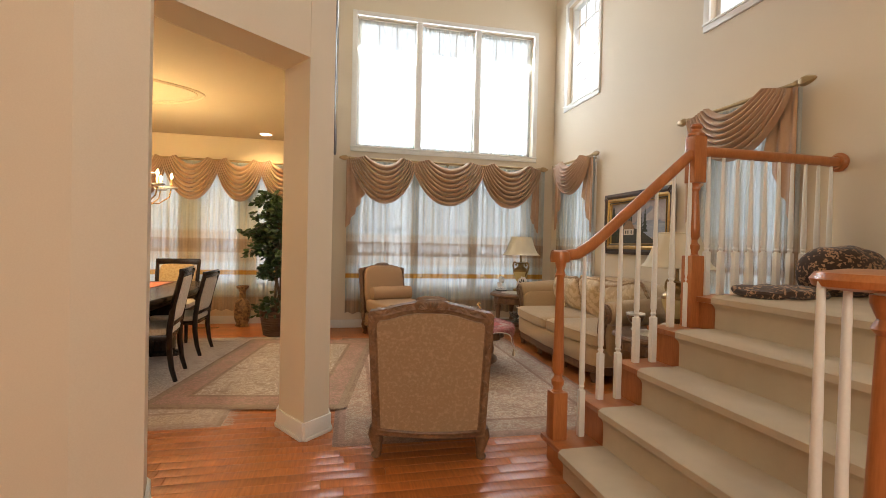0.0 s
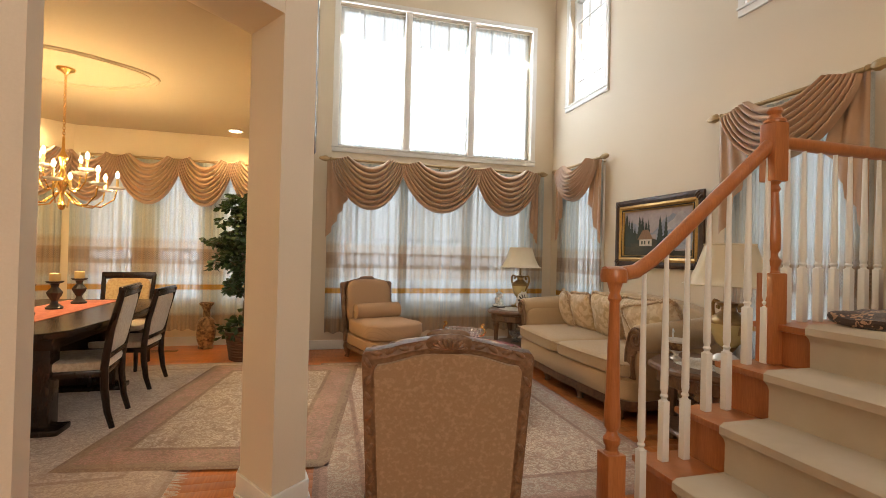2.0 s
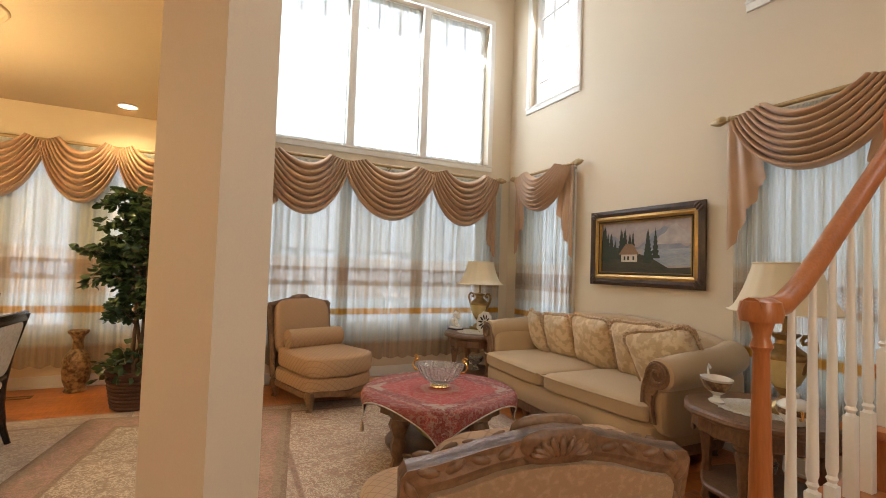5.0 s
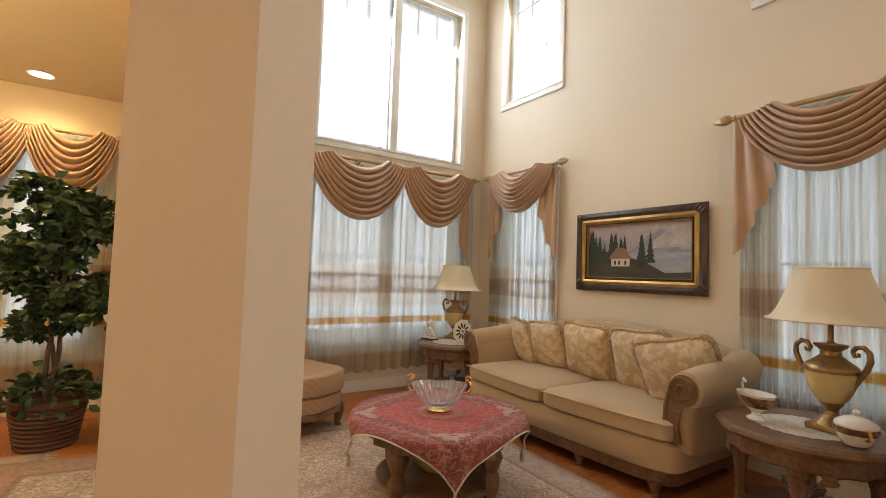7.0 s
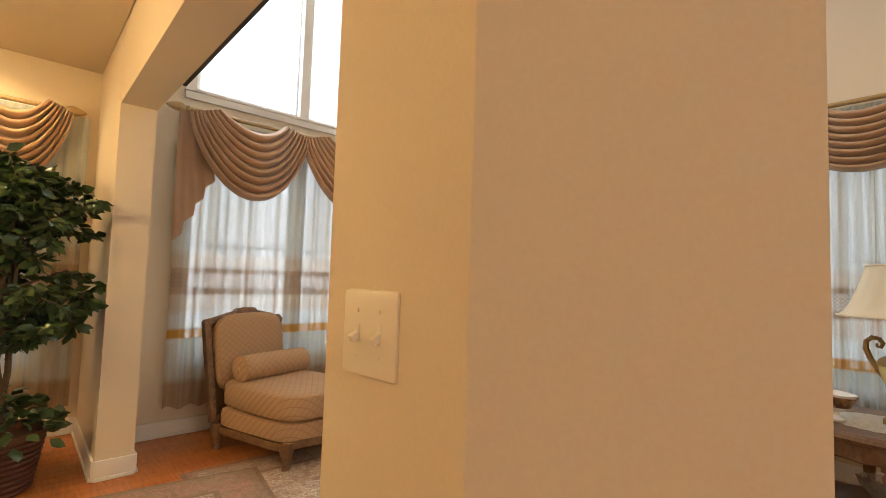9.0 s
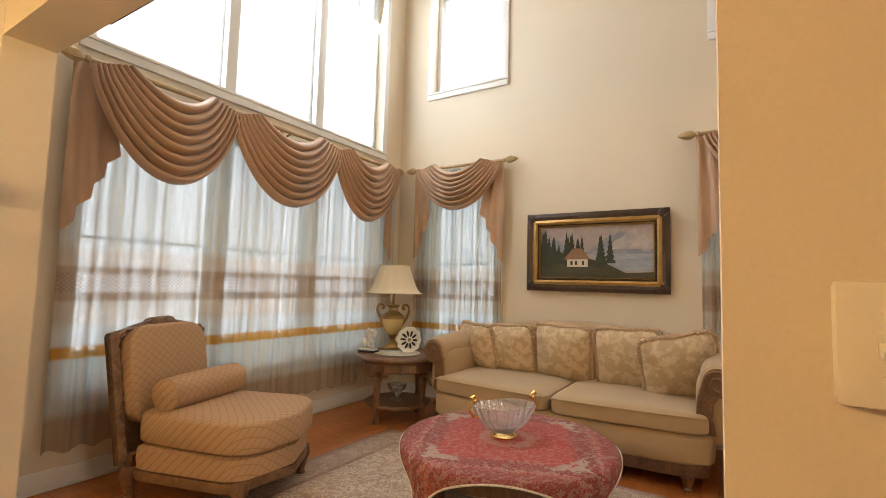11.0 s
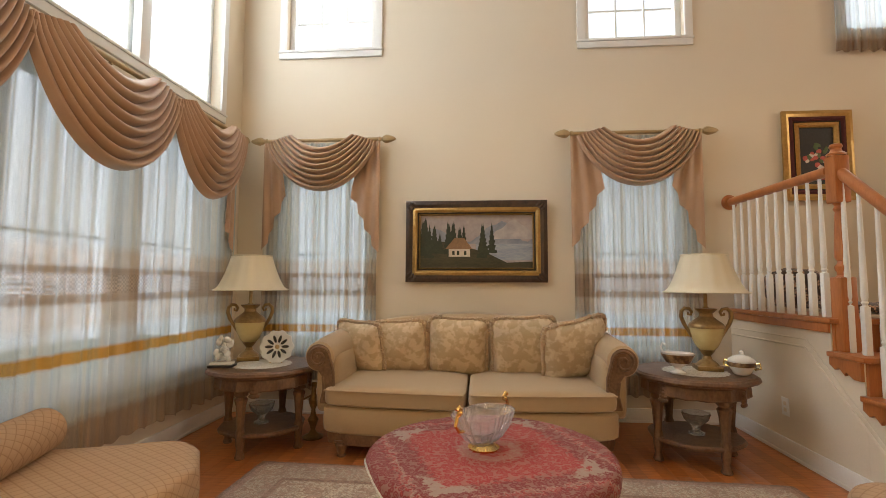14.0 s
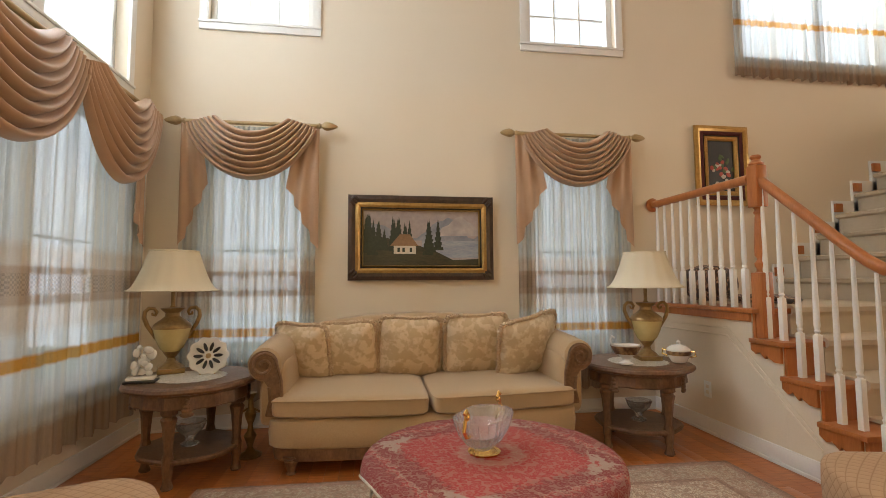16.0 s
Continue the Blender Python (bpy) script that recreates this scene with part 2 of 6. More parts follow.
def sheer(name, bands, lift=0.0):
    """Thin curtain: see-through cloth with woven bands at their heights (world z), lace squares in the broad band."""
    m = bpy.data.materials.new(name)
    m.use_nodes = True
    nt = m.node_tree
    nt.nodes.remove(nt.nodes["Principled BSDF"])
    geo, sep = node(m, "NewGeometry"), node(m, "SeparateXYZ")
    link(m, geo.outputs["Position"], sep.inputs[0])
    scaled = node(m, "MapRange")
    scaled.inputs["From Min"].default_value, scaled.inputs["From Max"].default_value = lift, 2.5 + lift
    wob = node(m, "TexNoise", Scale=70.0, Detail=2.0)
    link(m, geo.outputs["Position"], wob.inputs["Vector"])
    jig = node(m, "Math")
    jig.operation = "MULTIPLY_ADD"
    jig.inputs[1].default_value = 0.010
    link(m, wob.outputs["Fac"], jig.inputs[0])
    link(m, sep.outputs["Z"], jig.inputs[2])
    link(m, jig.outputs[0], scaled.inputs["Value"])
    r = node(m, "ValToRGB")
    r.color_ramp.interpolation = "LINEAR"
    e = r.color_ramp.elements
    while len(e) < len(bands):
        e.new(0.5)
    for el, (z, c, a) in zip(e, bands):
        el.position, el.color = (z + 0.005) / 2.5, (*c, a)
    link(m, scaled.outputs[0], r.inputs[0])
    weave = noise_tex(m, geo.outputs["Position"], 260, 3)
    holes = node(m, "MapRange")
    holes.inputs["From Min"].default_value, holes.inputs["From Max"].default_value = 0.3, 0.7
    holes.inputs["To Min"].default_value, holes.inputs["To Max"].default_value = 0.75, 1.25
    link(m, weave, holes.inputs["Value"])
    cover = node(m, "Math")
    cover.operation, cover.use_clamp = "MULTIPLY", True
    link(m, r.outputs["Alpha"], cover.inputs[0])
    link(m, holes.outputs[0], cover.inputs[1])
    pleat = node(m, "VectorMath")
    pleat.operation = "MULTIPLY"
    pleat.inputs[1].default_value = (24, 24, 0.15)
    link(m, geo.outputs["Position"], pleat.inputs[0])
    gather = node(m, "MapRange")
    gather.inputs["From Min"].default_value, gather.inputs["From Max"].default_value = 0.35, 0.65
    gather.inputs["To Min"].default_value, gather.inputs["To Max"].default_value = 0.80, 1.16
    link(m, noise_tex(m, pleat.outputs[0], 1.0, 2), gather.inputs["Value"])
    dense = node(m, "Math")
    dense.operation, dense.use_clamp = "MULTIPLY", True
    link(m, cover.outputs[0], dense.inputs[0])
    link(m, gather.outputs[0], dense.inputs[1])
    zone = node(m, "ValToRGB")
    zone.color_ramp.interpolation = "CONSTANT"
    ze = zone.color_ramp.elements
    ze.new(0.5)
    for el, (z, g) in zip(ze, ((0.0, 0.0), (1.04, 1.0), (1.155, 0.0))):
        el.position, el.color = (z + 0.005) / 2.5, (g, g, g, 1)
    link(m, scaled.outputs[0], zone.inputs[0])
    squares = node(m, "TexChecker", Scale=84.0)
    squares.inputs["Color1"].default_value, squares.inputs["Color2"].default_value = (0.24, 0.24, 0.24, 1), (0, 0, 0, 1)
    link(m, geo.outputs["Position"], squares.inputs["Vector"])
    open_work = node(m, "Math")
    open_work.operation = "MULTIPLY"
    link(m, zone.outputs["Color"], open_work.inputs[0])
    link(m, squares.outputs["Color"], open_work.inputs[1])
    cover = node(m, "Math")
    cover.operation, cover.use_clamp = "SUBTRACT", True
    link(m, dense.outputs[0], cover.inputs[0])
    link(m, open_work.outputs[0], cover.inputs[1])
    dif, tl, both = node(m, "BsdfDiffuse"), node(m, "BsdfTranslucent"), node(m, "MixShader", Fac=0.42)
    # room light put into the cloth colour: denser gathers turn warm cream
    room_tint = node(m, "Mix")
    room_tint.data_type, room_tint.blend_type = "RGBA", "MULTIPLY"
    fuller = node(m, "MapRange")
    fuller.inputs["From Min"].default_value, fuller.inputs["From Max"].default_value = 0.9, 1.16
    link(m, gather.outputs[0], fuller.inputs["Value"])
    link(m, fuller.outputs[0], room_tint.inputs["Factor"])
    link(m, r.outputs["Color"], room_tint.inputs["A"])
    room_tint.inputs["B"].default_value = (0.98, 0.87, 0.75, 1)
    link(m, room_tint.outputs["Result"], dif.inputs["Color"])
    link(m, room_tint.outputs["Result"], tl.inputs["Color"])
    link(m, dif.outputs[0], both.inputs[1])
    link(m, tl.outputs[0], both.inputs[2])
    clearb, mixed = node(m, "BsdfTransparent"), node(m, "MixShader")
    link(m, cover.outputs[0], mixed.inputs["Fac"])
    link(m, clearb.outputs[0], mixed.inputs[1])
    link(m, both.outputs[0], mixed.inputs[2])
    link(m, mixed.outputs[0], nt.nodes["Material Output"].inputs[0])
    return m


_W, _T, _G, _H = (0.64, 0.71, 0.74), (0.43, 0.34, 0.26), (0.55, 0.29, 0.06), (0.50, 0.41, 0.32)
_L = (0.61, 0.56, 0.49)
SHEER = sheer("banded_sheer_cloth", [(0.20, _H, 0.84), (0.37, _H, 0.82), (0.42, _W, 0.86), (0.685, _W, 0.85), (0.695, _G, 0.95), (0.752, _G, 0.95), (0.762, _W, 0.85), (0.84, _W, 0.85), (0.90, _L, 0.8), (0.99, _L, 0.85), (1.01, _T, 1.0),
                                    (1.05, _T, 1.0), (1.15, _T, 1.0), (1.185, _T, 1.0), (1.20, _L, 0.85), (1.27, _L, 0.8), (1.33, _W, 0.85)])
PLAINSHEER = sheer("plain_white_sheer_cloth", [(0.0, _W, 0.5), (2.4, _W, 0.5)])
UPSHEER = sheer("short_banded_sheer_cloth", [(0.0, _T, 0.95), (0.63, _T, 0.95), (0.66, _L, 0.85), (0.72, _W, 0.72), (1.04, _W, 0.7), (1.05, _G, 0.95), (1.10, _G, 0.95), (1.11, _W, 0.72)], 2.45)


def rug_material(name, field, motif, border, line, sx, sy, cx, cy):
    """A pile rug in object space: field with motifs, a broad border with its guard lines, fine pile relief."""
    m = mat(name, 0.95)
    v = coords(m)
    sep = node(m, "SeparateXYZ")
    link(m, v, sep.inputs[0])
    edge = []
    for axis, half in (("X", sx / 2), ("Y", sy / 2)):
        ab, su = node(m, "Math"), node(m, "Math")
        ab.operation, su.operation = "ABSOLUTE", "SUBTRACT"
        link(m, sep.outputs[axis], ab.inputs[0])
        su.inputs[0].default_value = half
        link(m, ab.outputs[0], su.inputs[1])
        edge.append(su.outputs[0])
    mn = node(m, "Math")
    mn.operation = "MINIMUM"
    link(m, edge[0], mn.inputs[0])
    link(m, edge[1], mn.inputs[1])
    inset = ramp(m, mn.outputs[0], [(0.0, line), (0.03, line), (0.035, motif), (0.07, motif), (0.075, border), (0.24, border), (0.245, line), (0.27, line), (0.28, field)])
    vor = node(m, "TexVoronoi", Scale=13.0)
    wr = node(m, "TexNoise", Scale=15.0, Detail=5.0)
    link(m, v, wr.inputs["Vector"])
    ad = node(m, "VectorMath")
    ad.operation = "MULTIPLY_ADD"
    ad.inputs[1].default_value = (0.25, 0.25, 0.25)
    link(m, wr.outputs["Color"], ad.inputs[0])
    link(m, v, ad.inputs[2])
    link(m, ad.outputs[0], vor.inputs["Vector"])
    f = ramp(m, vor.outputs["Distance"], [(0.30, (0, 0, 0)), (0.34, (1, 1, 1)), (0.44, (1, 1, 1)), (0.48, (0, 0, 0)), (0.62, (0, 0, 0)), (0.66, (1, 1, 1))])
    fade = node(m, "Math")
    fade.operation = "MULTIPLY"
    fade.inputs[1].default_value = 0.8
    link(m, f, fade.inputs[0])
    mixed = node(m, "Mix")
    mixed.data_type = "RGBA"
    link(m, fade.outputs[0], mixed.inputs["Factor"])
    link(m, inset, mixed.inputs["A"])
    mixed.inputs["B"].default_value = (*motif, 1)
    sprig = node(m, "TexVoronoi", Scale=34.0)
    link(m, ad.outputs[0], sprig.inputs["Vector"])
    small = node(m, "Mix")
    small.data_type = "RGBA"
    link(m, ramp(m, sprig.outputs["Distance"], [(0.16, (0.85, 0.85, 0.85)), (0.24, (0, 0, 0)), (0.5, (0, 0, 0)), (0.62, (0.6, 0.6, 0.6))]), small.inputs["Factor"])
    link(m, mixed.outputs["Result"], small.inputs["A"])
    small.inputs["B"].default_value = (*line, 1)
    mixed = small
    pile = noise_tex(m, v, 260, 3)
    wear = noise_tex(m, v, 3.0, 4)
    mul = node(m, "Mix")
    mul.data_type, mul.blend_type = "RGBA", "MULTIPLY"
    mul.inputs["Factor"].default_value = 0.6
    link(m, mixed.outputs["Result"], mul.inputs["A"])
    link(m, ramp(m, wear, [(0.3, (0.75, 0.72, 0.7)), (0.7, (1.1, 1.1, 1.1))]), mul.inputs["B"])
    base(m, mul.outputs["Result"])
    bump(m, pile, 0.8, 0.003)
    return m


def plank_material():
    m = mat("orange_hardwood", 0.30)
    v = coords(m, (14, 1.2, 1), "Object")
    info = node(m, "ObjectInfo")
    isl = node(m, "NewGeometry")
    g = noise_tex(m, v, 5, 6)
    tone = node(m, "Math")
    tone.operation = "ADD"
    link(m, info.outputs["Random"], tone.inputs[0])
    link(m, isl.outputs["Random Per Island"], tone.inputs[1])
    fr = node(m, "Math")
    fr.operation = "FRACT"
    link(m, tone.outputs[0], fr.inputs[0])
    c1 = ramp(m, g, [(0.3, (0.39, 0.115, 0.026)), (0.7, (0.58, 0.205, 0.053))])
    mixed = node(m, "Mix")
    mixed.data_type, mixed.blend_type = "RGBA", "MULTIPLY"
    mixed.inputs["Factor"].default_value = 1.0
    link(m, c1, mixed.inputs["A"])
    link(m, ramp(m, fr.outputs[0], [(0.0, (0.82, 0.80, 0.78)), (1.0, (1.12, 1.1, 1.08))]), mixed.inputs["B"])
    base(m, mixed.outputs["Result"])
    bump(m, g, 0.05)
    return m


PLANK = plank_material()

# ---- mesh helpers ----
def box(bm, x0, y0, z0, x1, y1, z1, bevel=0.0, m=None):
    r = bmesh.ops.create_cube(bm, size=1)
    t = Matrix.Translation(((x0 + x1) / 2, (y0 + y1) / 2, (z0 + z1) / 2)) @ Matrix.Diagonal((x1 - x0, y1 - y0, z1 - z0, 1))
    bmesh.ops.transform(bm, matrix=t if m is None else m @ t, verts=r["verts"])
    if bevel:
        es = {e for v in r["verts"] for e in v.link_edges}
        bmesh.ops.bevel(bm, geom=list(es), offset=bevel, segments=2, affect="EDGES", profile=0.6)
    return bm


def cube(*a, **k):
    return box(bmesh.new(), *a, **k)


def lathe(bm, profile, steps=20, m=None, squash=None):
    """Turns (radius, height) pairs about z. squash(angle) scales the radius."""
    rings = []
    for r, z in profile:
        ring = []
        for i in range(steps):
            a = 2 * math.pi * i / steps
            k = r * (squash(a) if squash else 1)
            p = Vector((k * math.cos(a), k * math.sin(a), z))
            ring.append(bm.verts.new(m @ p if m else p))
        rings.append(ring)
    for a, b in zip(rings, rings[1:]):
        for i in range(steps):
            bm.faces.new((a[i], a[(i + 1) % steps], b[(i + 1) % steps], b[i]))
    bm.faces.new(list(reversed(rings[0])))
    bm.faces.new(rings[-1])
    return bm


def turned(profile, steps=20, m=None, squash=None):
    return lathe(bmesh.new(), profile, steps, m, squash)


def tube(bm, points, radius, steps=10, flat=1.0):
    """A round bar along points; radius a number or one per point; flat squeezes it upright."""
    pts = [Vector(p) for p in points]
    rad = radius if isinstance(radius, (list, tuple)) else [radius] * len(pts)
    rings = []
    side = None
    for i, p in enumerate(pts):
        d = (pts[min(i + 1, len(pts) - 1)] - pts[max(i - 1, 0)]).normalized()
        if side is None:
            side = d.cross(Vector((0, 0, 1)))
            if side.length < 0.01:
                side = Vector((1, 0, 0))
        side = (side - d * side.dot(d)).normalized()
        up = side.cross(d)
        rings.append([bm.verts.new(p + rad[i] * (math.cos(a) * side + flat * math.sin(a) * up)) for a in (2 * math.pi * k / steps for k in range(steps))])
    for a, b in zip(rings, rings[1:]):
        for k in range(steps):
            bm.faces.new((a[k], a[(k + 1) % steps], b[(k + 1) % steps], b[k]))
    bm.faces.new(list(reversed(rings[0])))
    bm.faces.new(rings[-1])
    return bm


def sheet(bm, nu, nv, f):
    """A grid of faces from f(u, v), u and v from 0 to 1."""
    vs = [[bm.verts.new(f(i / nu, j / nv)) for i in range(nu + 1)] for j in range(nv + 1)]
    for j in range(nv):
        for i in range(nu):
            bm.faces.new((vs[j][i], vs[j][i + 1], vs[j + 1][i + 1], vs[j + 1][i]))
    return bm


def prism(bm, outline, depth, m=None):
    """An outline in x and z, given a depth along y."""
    a = [bm.verts.new((x, 0, z)) for x, z in outline]
    b = [bm.verts.new((x, depth, z)) for x, z in outline]
    bm.faces.new(a)
    bm.faces.new(list(reversed(b)))
    n = len(a)
    for i in range(n):
        bm.faces.new((a[i], b[i], b[(i + 1) % n], a[(i + 1) % n]))
    if m is not None:
        bmesh.ops.transform(bm, matrix=m, verts=a + b)
    return bm


def slab(bm, plan, z0, z1):
    """A plan outline (x, y) raised from z0 to z1."""
    a = [bm.verts.new((x, y, z0)) for x, y in plan]
    b = [bm.verts.new((x, y, z1)) for x, y in plan]
    bm.faces.new(list(reversed(a)))
    bm.faces.new(b)
    n = len(a)
    for i in range(n):
        bm.faces.new((a[i], a[(i + 1) % n], b[(i + 1) % n], b[i]))
    return bm


def mesh_of(name, bm, material, smooth=True, sharp=35):
    bmesh.ops.recalc_face_normals(bm, faces=bm.faces)
    me = bpy.data.meshes.new(name)
    bm.to_mesh(me)
    bm.free()
    me.materials.append(material)
    if smooth:
        me.polygons.foreach_set("use_smooth", [True] * len(me.polygons))
        me.set_sharp_from_angle(angle=radians(sharp))
    return me


def thing(name, label, category, m=None, group="", kind=""):
    ob = tagged(new(name), label, category, group, kind)
    if m is not None:
        ob.matrix_world = m
    return ob


def part(name, bm, material, parent, label="", m=None, sharp=35):
    ob = new(name, mesh_of(name, bm, material, True, sharp))
    ob.parent = parent
    if m is not None:
        ob.matrix_basis = m
    if label:
        tagged(ob, label)
    return ob


def structure(name, bm, material, label, category):
    return tagged(new(name, mesh_of(name, bm, material, True, 30)), label, category, kind="structure")


def lerp(a, b, t):
    return a + (b - a) * t


# ---- the setting ----
def wall_cells(bm, axis, p0, p1, a0, a1, z0, z1, holes):
    """A wall between p0 and p1 across, from a0 to a1 along the other axis, with openings (a0, a1, z0, z1) right through."""
    cuts = sorted({a0, a1, *(h[0] for h in holes), *(h[1] for h in holes)})
    for s, e in zip(cuts, cuts[1:]):
        zs = [z0]
        for h in sorted((h for h in holes if h[0] <= s and h[1] >= e), key=lambda h: h[2]):
            zs += [h[2], h[3]]
        zs.append(z1)
        for lo, hi in zip(zs[::2], zs[1::2]):
            if hi - lo > 0.001:
                if axis == "x":
                    box(bm, p0, s, lo, p1, e, hi)
                else:
                    box(bm, s, p0, lo, e, p1, hi)
    bmesh.ops.remove_doubles(bm, verts=bm.verts, dist=0.0005)
    return bm


RX, BY, TOP, DY, DCEIL = 3.83, 7.50, 5.3, 7.96, 2.61
UP1 = (0.87, 3.48, 2.515, 4.31)
LOW1 = (0.87, 3.48, 0.52, 2.22)
UP2, LOW2 = (6.28, 7.09, 3.195, 4.6), (6.31, 7.08, 0.52, 2.2)
UP3, LOW3 = (3.625, 4.45, 3.195, 4.6), (3.66, 4.44, 0.52, 2.2)
UPS = (0.7, 2.35, 3.2, 4.6)
DIN = [(-1.98, -1.45, 0.52, 2.22), (-1.25, -0.68, 0.52, 2.22), (-0.52, 0.06, 0.52, 2.22)]

WEST = [(-0.085, 3.03), (-0.29, 2.90), (-0.52, 2.90), (-0.52, 3.50), (-0.30, 3.40), (-0.14, 3.22)]

structure("ground", cube(-60, -60, -0.9, 60, 60, -0.45), GROUND, "grass lawn outside the house", "ground")
BACK = mat("overcast_glow", 1.0, 0.0, Base_Color=(0.8, 0.85, 0.9, 1), Emission_Color=(0.84, 0.94, 1.0, 1), Emission_Strength=0.52)
structure("backdrop", cube(-22, 16.0, -0.45, 26, 16.1, 14), BACK, "pale overcast distance beyond the windows", "backdrop")
structure("backdrop", cube(13.0, -16, -0.45, 13.1, 15.9, 14), BACK, "pale overcast distance beyond the windows", "backdrop")
structure("wall_east", wall_cells(bmesh.new(), "x", RX, RX + 0.18, -3.0, BY + 0.2, -0.1, TOP, [UP2, LOW2, UP3, LOW3, UPS]), WALL, "tall cream painted wall with high and low windows", "wall")
structure("wall_north", wall_cells(bmesh.new(), "y", BY, BY + 0.18, 0.54, RX, -0.1, TOP, [UP1, LOW1]), WALL, "tall cream painted wall with a triple window above another", "wall")
structure("wall_dining_north", wall_cells(bmesh.new(), "y", DY, DY + 0.18, -2.1, 0.355, -0.1, DCEIL, DIN), DWALL, "cream dining room wall behind sheer curtains", "wall")
_bm = bmesh.new()
box(_bm, 0, 0, -0.1, 1.75, 0.18, DCEIL, m=pose(-2.1, DY, 0, 0, 0, 220) @ pose(0, -0.18, 0))
structure("wall_dining_bay", _bm, DWALL, "angled cream wall of the dining bay", "wall")
structure("wall_dining_west", cube(-3.78, -3.0, -0.1, -3.6, DY + 0.2, TOP), DWALL, "plain cream wall", "wall")
structure("wall_south", cube(-3.6, -3.18, -0.1, RX, -3.0, TOP), WALL, "plain cream wall of the hall", "wall")
structure("wall_divider", slab(bmesh.new(), [(0.355, 6.935), (0.54, 6.935), (0.54, DY + 0.18), (0.355, DY + 0.18)], -0.1, TOP), WALL, "cream painted wall end between the two rooms", "wall")
structure("pillar", slab(bmesh.new(), [(0.49, 3.79), (0.63, 3.93), (0.55, 4.40), (0.34, 4.395), (0.318, 4.06)], -0.1, TOP), WALL, "cream painted angled pillar between hall and dining room", "pillar")
structure("pillar_west", slab(bmesh.new(), WEST, -0.1, TOP), WALL, "cream painted angled pillar beside the dining room opening", "pillar")
structure("header_diagonal", slab(bmesh.new(), [(-0.139, 3.222), (0.489, 3.792), (0.319, 4.058), (-0.298, 3.402)], 2.27, TOP), WALL, "cream painted wall over the diagonal opening", "wall")
structure("header_side", slab(bmesh.new(), [(0.341, 4.396), (0.549, 4.401), (0.539, 6.934), (0.356, 6.934)], 2.13, TOP), WALL, "cream painted wall over the opening between the rooms", "wall")
structure("header_west", slab(bmesh.new(), [(-3.6, WEST[2][1] + 0.02), (WEST[2][0] - 0.001, WEST[2][1] + 0.02), (WEST[3][0] - 0.001, WEST[3][1]), (-3.6, WEST[3][1])], 2.31, TOP), WALL, "cream painted wall over the wide opening", "wall")
structure("dining_ceiling", slab(bmesh.new(), [(-3.6, WEST[3][1]), (WEST[4][0], WEST[4][1] + 0.01), (0.31, 4.07), (0.335, 4.40), (0.35, 6.935), (0.355, DY), (-3.6, DY)], DCEIL, DCEIL + 0.12), DCEILING, "smooth dining room ceiling, tan paint darkened against the lamp glow", "ceiling")
structure("ceiling", cube(-3.8, -3.2, TOP, RX + 0.2, DY + 0.4, TOP + 0.15), CEIL, "high plain cream ceiling", "ceiling")


def skirting(name, pts, h=0.11):
    """A baseboard with a rounded top along a line of plan points, on the side that lies to the right of its way."""
    bm = bmesh.new()
    for (x0, y0), (x1, y1) in zip(pts, pts[1:]):
        d = math.hypot(x1 - x0, y1 - y0)
        m = pose(x0, y0, 0, 0, 0, math.degrees(math.atan2(y1 - y0, x1 - x0)))
        box(bm, -0.006, -0.016, 0.0, d + 0.006, -0.001, h, 0.004, m)
        box(bm, -0.004, -0.027, 0.0, d + 0.004, -0.016, 0.022, 0.006, m)
    return structure(name, bm, WHITE, "white painted baseboard with a rounded shoe", "baseboard")


skirting("baseboard", [(0.54, BY), (RX, BY)])
skirting("baseboard", [(RX, 7.48), (RX, 3.36)])
skirting("baseboard", [(-2.1, DY), (0.355, DY), (0.355, 6.935), (0.54, 6.935), (0.54, 7.47)])
skirting("baseboard", [(0.318, 4.06), (0.49, 3.79), (0.63, 3.93), (0.55, 4.40), (0.34, 4.395), (0.318, 4.06)])
skirting("baseboard", [(RX, 3.343), (2.30, 3.343)])
skirting("baseboard", [WEST[3], WEST[2], WEST[1], WEST[0], WEST[5], WEST[4]])


